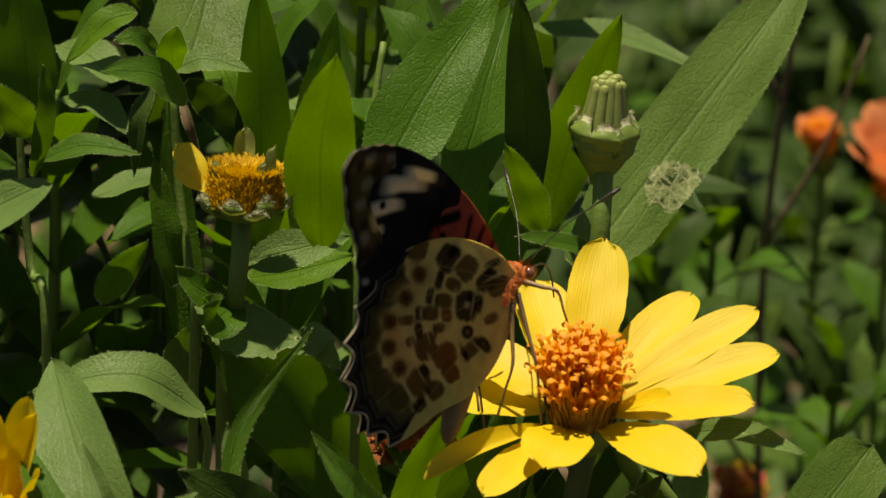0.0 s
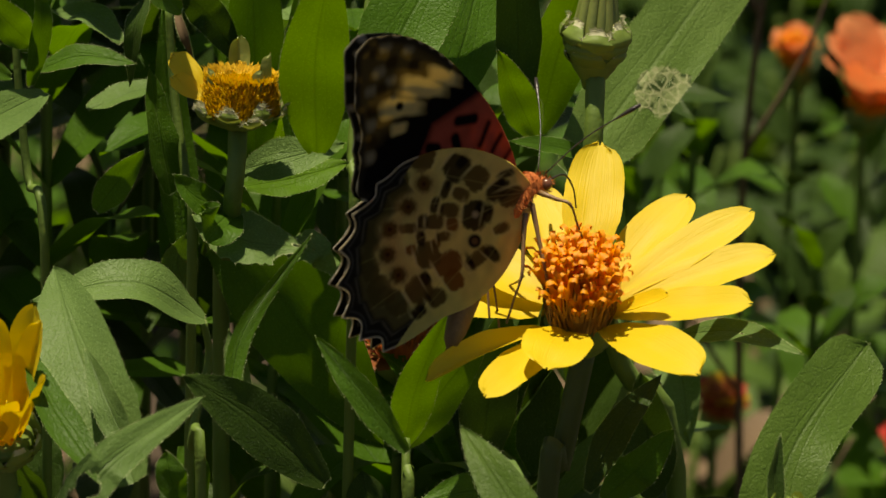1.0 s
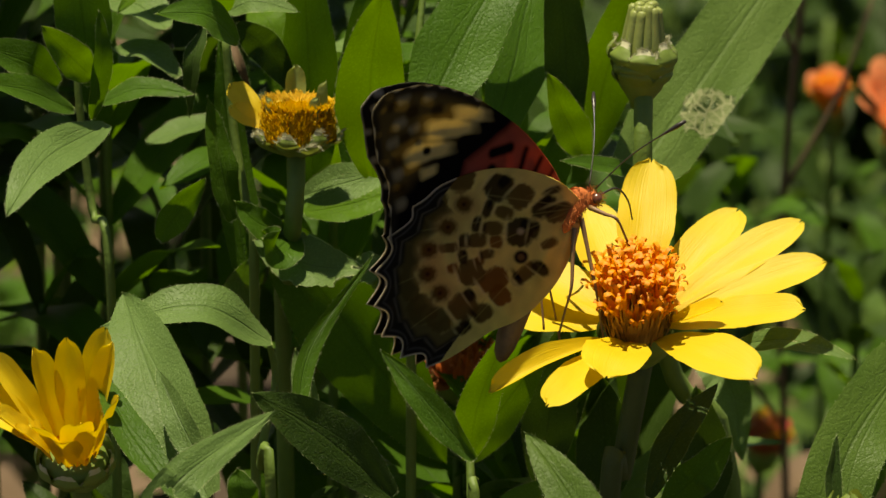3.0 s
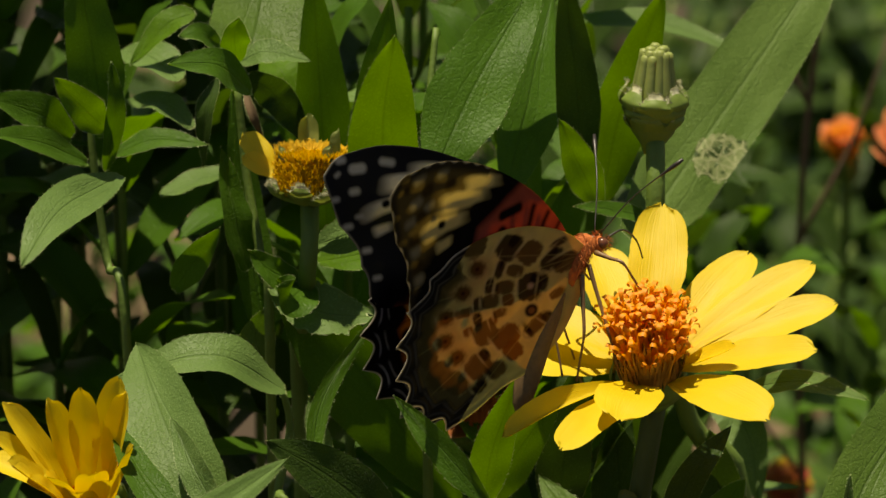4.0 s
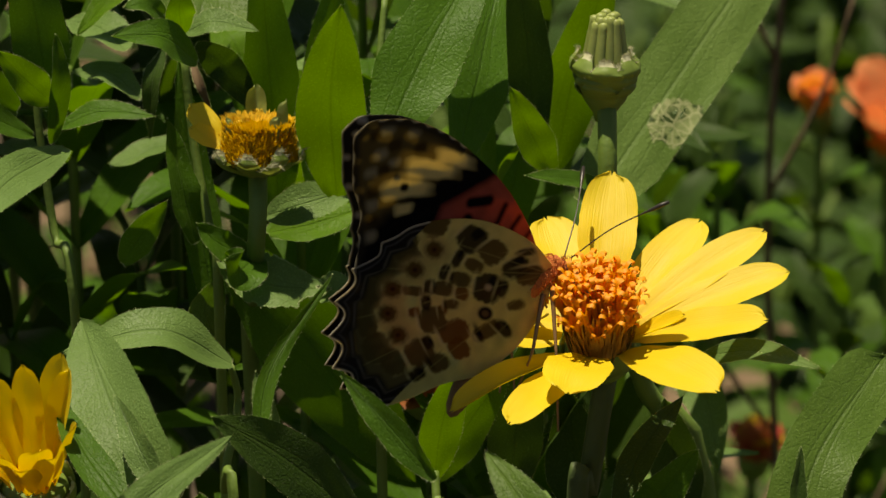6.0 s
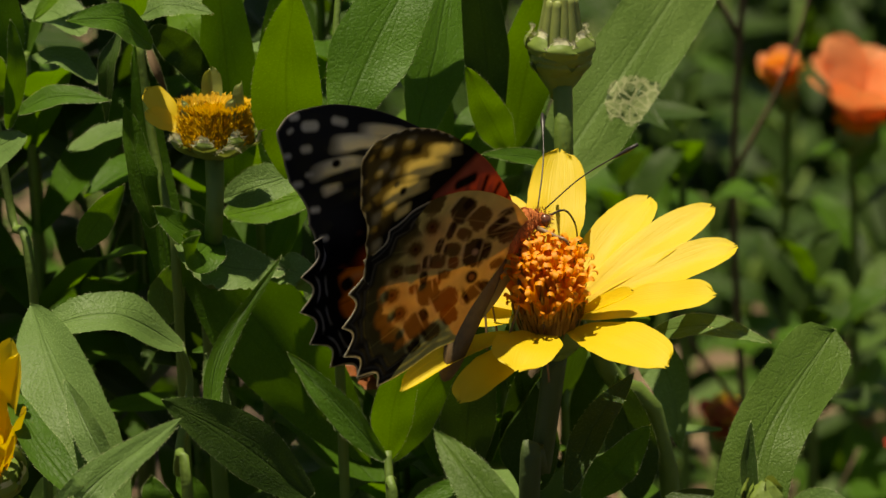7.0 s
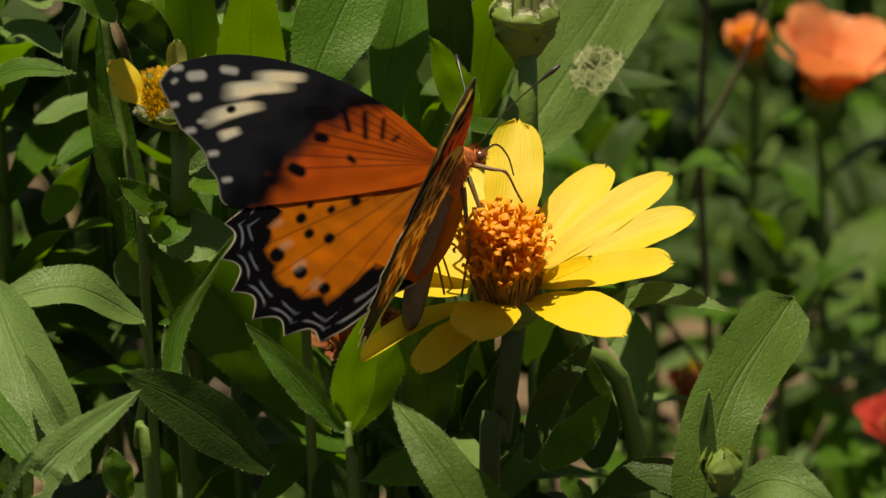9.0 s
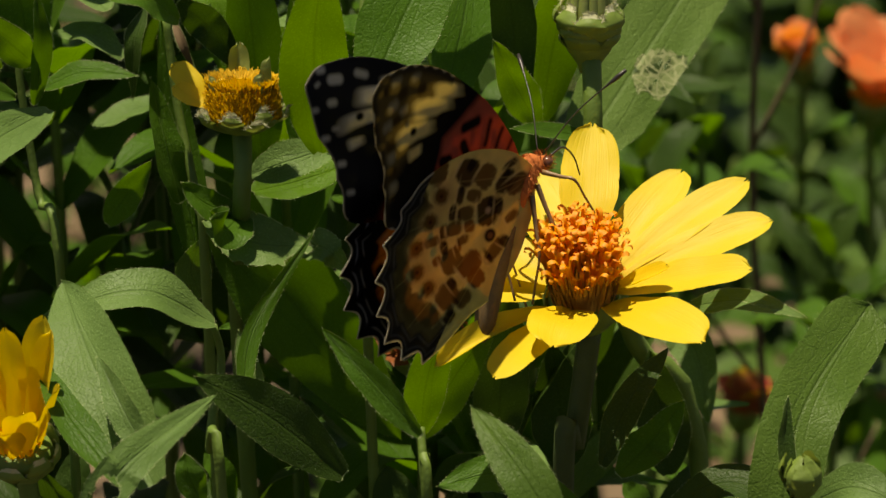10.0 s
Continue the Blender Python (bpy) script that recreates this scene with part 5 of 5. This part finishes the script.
body_part("thorax", [(-4.2, -1.5, 1.2, 1.4), (-3, -0.9, 1.6, 1.6), (-0.5, -0.7, 1.75, 1.8), (2, -0.8, 1.5, 1.6), (3.4, -1.0, 0.9, 1.0)], FUR, butterfly, "thorax with orange brown fur")
body_part("abdomen", [(-3.6, -0.9, 1.0, 1.2), (-8, -1.8, 1.15, 2.0), (-13, -2.8, 1.3, 2.4), (-17.5, -4.3, 1.45, 2.3), (-20.5, -5.5, 1.4, 1.9), (-22.4, -6.2, 1.1, 1.2), (-23.2, -6.5, 0.4, 0.5)], BELLY, butterfly, "buff brown abdomen")
head_ = body_part("head", [(3.2, -1.1, 0.9, 1.0), (3.8, -1.2, 1.25, 1.25), (4.8, -1.4, 1.25, 1.2), (5.6, -1.6, 0.7, 0.7)], FUR, butterfly, "small orange furred head")
head_.location = (-0.00105, 0.0, -0.00156)
rnd = random.Random(3)
for name, x0, x1, count, parent in (("fur", -3.6, 3.2, 900, butterfly), ("fur", 3.3, 6.0, 320, head_)):
    bm = bmesh.new()
    for k in range(count):
        x = rnd.uniform(x0, x1)
        a = rnd.uniform(0, math.tau)
        r = 1.65 * math.sqrt(max(0.05, 1 - ((x + 0.4) / 4.4) ** 2)) if x1 < 3.3 else 1.2 * math.sqrt(max(0.05, 1 - ((x - 4.5) / 2.0) ** 2))
        zc = -0.7 if x1 < 3.3 else -1.4
        o = Vector((x, r * math.cos(a), zc + r * 1.1 * math.sin(a))) * 0.001
        d = Vector((-0.8, math.cos(a), math.sin(a)) if x1 < 3.3 else (0.3, math.cos(a), math.sin(a))).normalized()
        s = d.cross(Vector((rnd.uniform(-1, 1), rnd.uniform(-1, 1), rnd.uniform(-1, 1)))).normalized() * 0.00007
        tip = o + d * 0.001 * rnd.uniform(0.4, 1.0)
        bm.faces.new([bm.verts.new(q) for q in (o - s, o + s, tip)])
    tagged(part(name, bm, FUR, parent), kind="stuff")
for y in (1.0, -1.0):
    bm = bmesh.new()
    bmesh.ops.create_icosphere(bm, subdivisions=2, radius=0.0009)
    bmesh.ops.translate(bm, verts=bm.verts, vec=(0.0047, y * 0.001, -0.0012))
    part("eye", bm, EYE, head_, "dark brown round eye")
    bm = bmesh.new()
    sd = 1 if y > 0 else -1
    line = smooth([(0.0056, sd * 0.0006, -0.0002), (0.0122, sd * 0.0042, 0.0010), (0.0192, sd * 0.0098, 0.0016)], 12)
    tube(bm, line, [0.0001] * 10 + [0.00022, 0.00036, 0.00024], 6)
    part("antenna", bm, BLACK, head_, "thin black clubbed antenna")
bm = bmesh.new()
tube(bm, smooth([(0.0060, 0, -0.0022), (0.0085, 0, -0.0040), (0.0088, 0.0004, -0.0075), (0.0075, 0.0006, -0.0105)], 12), (0.00018, 0.00012), 6)
part("proboscis", bm, BLACK, head_, "thin dark feeding tube")
for sd in (1, -1):
    for x0, knee, foot in ((1.8, (1.8, 6.6, -3.2), (0.4, 6.2, -10.4)), (-0.2, (-7.0, 5.2, -9.0), (-12.6, 5.0, -18.6)), (-2.0, (-9.0, 3.4, -6.6), (-14.4, 1.6, -11.5))):
        bm = bmesh.new()
        pts = [Vector((x0, sd * 1.4, -2.2)), Vector((knee[0], sd * knee[1], knee[2])), Vector((foot[0], sd * foot[1], foot[2]))]
        line = [p * 0.001 for p in smooth([pts[0], pts[0].lerp(pts[1], 0.55), pts[1], pts[1].lerp(pts[2], 0.5), pts[2]], 16)]
        tube(bm, line, [0.00042, 0.0004, 0.00036, 0.00032, 0.00032, 0.00028, 0.00026, 0.00026, 0.00024] + [0.00018] * 8, 6)
        part("leg", bm, CHITIN, butterfly, "thin brown jointed leg")

wings = []
for side_ in (1, -1):
    wings.append((wing("forewing", FORE, (-5.0, 23.0), fore_upper, fore_under, side_, butterfly, 0.15, 1), side_, True))
    wings.append((wing("hindwing", HIND, (-17.0, 12.0), hind_upper, hind_under, side_, butterfly, -0.1, 2), side_, False))

# seconds, opening of the wings from upright, forward sweep of the forewings
BEAT = (
    (0, 0.3, -9), (0.1, 4, -8), (0.2, 10, -2), (0.3, 28, 2), (0.4, 45, 2), (0.5, 10, 5), (0.6, 3, 4), (0.8, 1, -3), (1, 1.6, -3.8), (1.1, 3, -8),
    (1.2, 20, -6), (1.3, 38, 1), (1.4, 10, -3), (1.5, 1.6, -7.4), (2, 0.7, -7.7), (2.5, 0.8, -9.6), (2.7, 1, -9.6), (3.2, 2, -9.6), (3.6, 2, -9.6),
    (3.8, 3, -9.7), (3.9, 17, -9.7), (4, 10.9, -9.7), (4.1, 2, -8), (4.5, 1, -8), (5, 4, -5.4), (5.2, 2, -5.4), (5.8, 2, -9.2), (6.3, 2, -9.2),
    (6.5, 4.7, -9.2), (6.6, 5, -14), (6.7, 13, -15), (6.8, 28, -14), (6.9, 33, -14), (7, 13, -14), (7.1, 3, -12), (7.3, 3, -11),
    (7.4, 9, -9), (7.5, 16, -8), (7.6, 33, -8), (7.7, 46, -5), (7.8, 60, -4), (7.9, 50, -6), (8, 10.3, -6.5), (8.1, 3, -7.2), (8.2, 1, -7.2),
    (8.5, 5.8, -7.2), (8.6, 3, -7.2), (8.7, 3, -7.2), (8.8, 15, -8), (8.9, 40, -5, 38), (9, 43, -4, 42), (9.1, 16, -8), (9.2, 4, -6.4),
    (9.3, 1, -6.4), (9.5, 0.7, -6.4), (9.8, 1, -6.4), (9.9, 4, -5), (10, 8.6, -4))


SWAY = (
    (0.0, -0.20),
    (0.5, -0.12),
    (1.0, -0.15),
    (1.5, -0.09),
    (2.0, -0.15),
    (2.5, -0.17),
    (2.7, -0.16),
    (3.8, 0.07),
    (4.0, -0.15),
    (4.5, 0.00),
    (5.0, -0.53),
    (5.2, -0.49),
    (6.5, -0.11),
    (7.0, -0.39),
    (7.5, -0.71),
    (8.0, -0.61),
    (8.5, -1.00),
    (9.0, -0.56),
    (9.5, -0.40),
    (10.0, -0.31),
)


def motions():
    for p in front_plants:
        base = p.location.copy()
        walk(p, [(t, Matrix.Translation(base) @ pose(0, 0, 0, 0, a, 0)) for t, a in SWAY])
    walk(butterfly, [
    (0.0, pose(0.01807, -0.00627, 0.36390, -10.72, -30.99, 60.82)),
    (0.4, pose(0.02299, -0.00657, 0.36248, -10.44, -24.91, 59.84)),
    (0.5, pose(0.02399, -0.00774, 0.35996, -6.92, -19.80, 53.12)),
    (1.0, pose(0.02067, -0.00657, 0.36310, -9.07, -32.76, 52.16)),
    (1.5, pose(0.02045, -0.00627, 0.36327, -15.53, -28.62, 51.06)),
    (2.0, pose(0.02028, -0.00634, 0.36453, -10.83, -28.03, 49.01)),
    (2.5, pose(0.02044, -0.00628, 0.36342, -7.58, -32.09, 46.51)),
    (4.0, pose(0.01906, -0.00607, 0.36238, -10.60, -42.07, 45.83)),
    (4.5, pose(0.02121, -0.00725, 0.36102, -9.30, -32.70, 48.62)),
    (5.0, pose(0.01882, -0.00824, 0.35905, -4.61, -25.17, 43.56)),
    (6.5, pose(0.02315, -0.00905, 0.35604, -5.98, -30.51, 38.50)),
    (7.0, pose(0.02416, -0.00798, 0.35945, -4.75, -32.70, 44.65)),
    (7.5, pose(0.02259, -0.00815, 0.35908, -1.62, -27.08, 44.36)),
    (7.8, pose(0.02157, -0.00666, 0.36227, -5.04, -39.59, 47.87)),
    (8.0, pose(0.02072, -0.00716, 0.36172, -11.07, -38.96, 49.85)),
    (8.5, pose(0.02109, -0.00773, 0.35997, -0.24, -26.89, 44.39)),
    (9.0, pose(0.02041, -0.00614, 0.36339, -12.83, -35.69, 56.10)),
    (9.5, pose(0.02050, -0.00646, 0.36278, -9.19, -37.78, 56.20)),
    (10.0, pose(0.02072, -0.00663, 0.36303, -10.22, -40.73, 56.17)),
    ])
    for wing, side, fore in wings:
        hinge = Matrix.Translation((0.0, side * 0.0012, 0.0004))
        walk(wing, [(t, hinge @ pose(0, 0, 0, side * ((93.5 if fore else 93.3) - (near[0] if near and side < 0 else o)), 0, 0) @ pose(0, 0, 0, 0, 0, -side * (s if fore else 0.0))) for t, o, s, *near in BEAT])


motions()
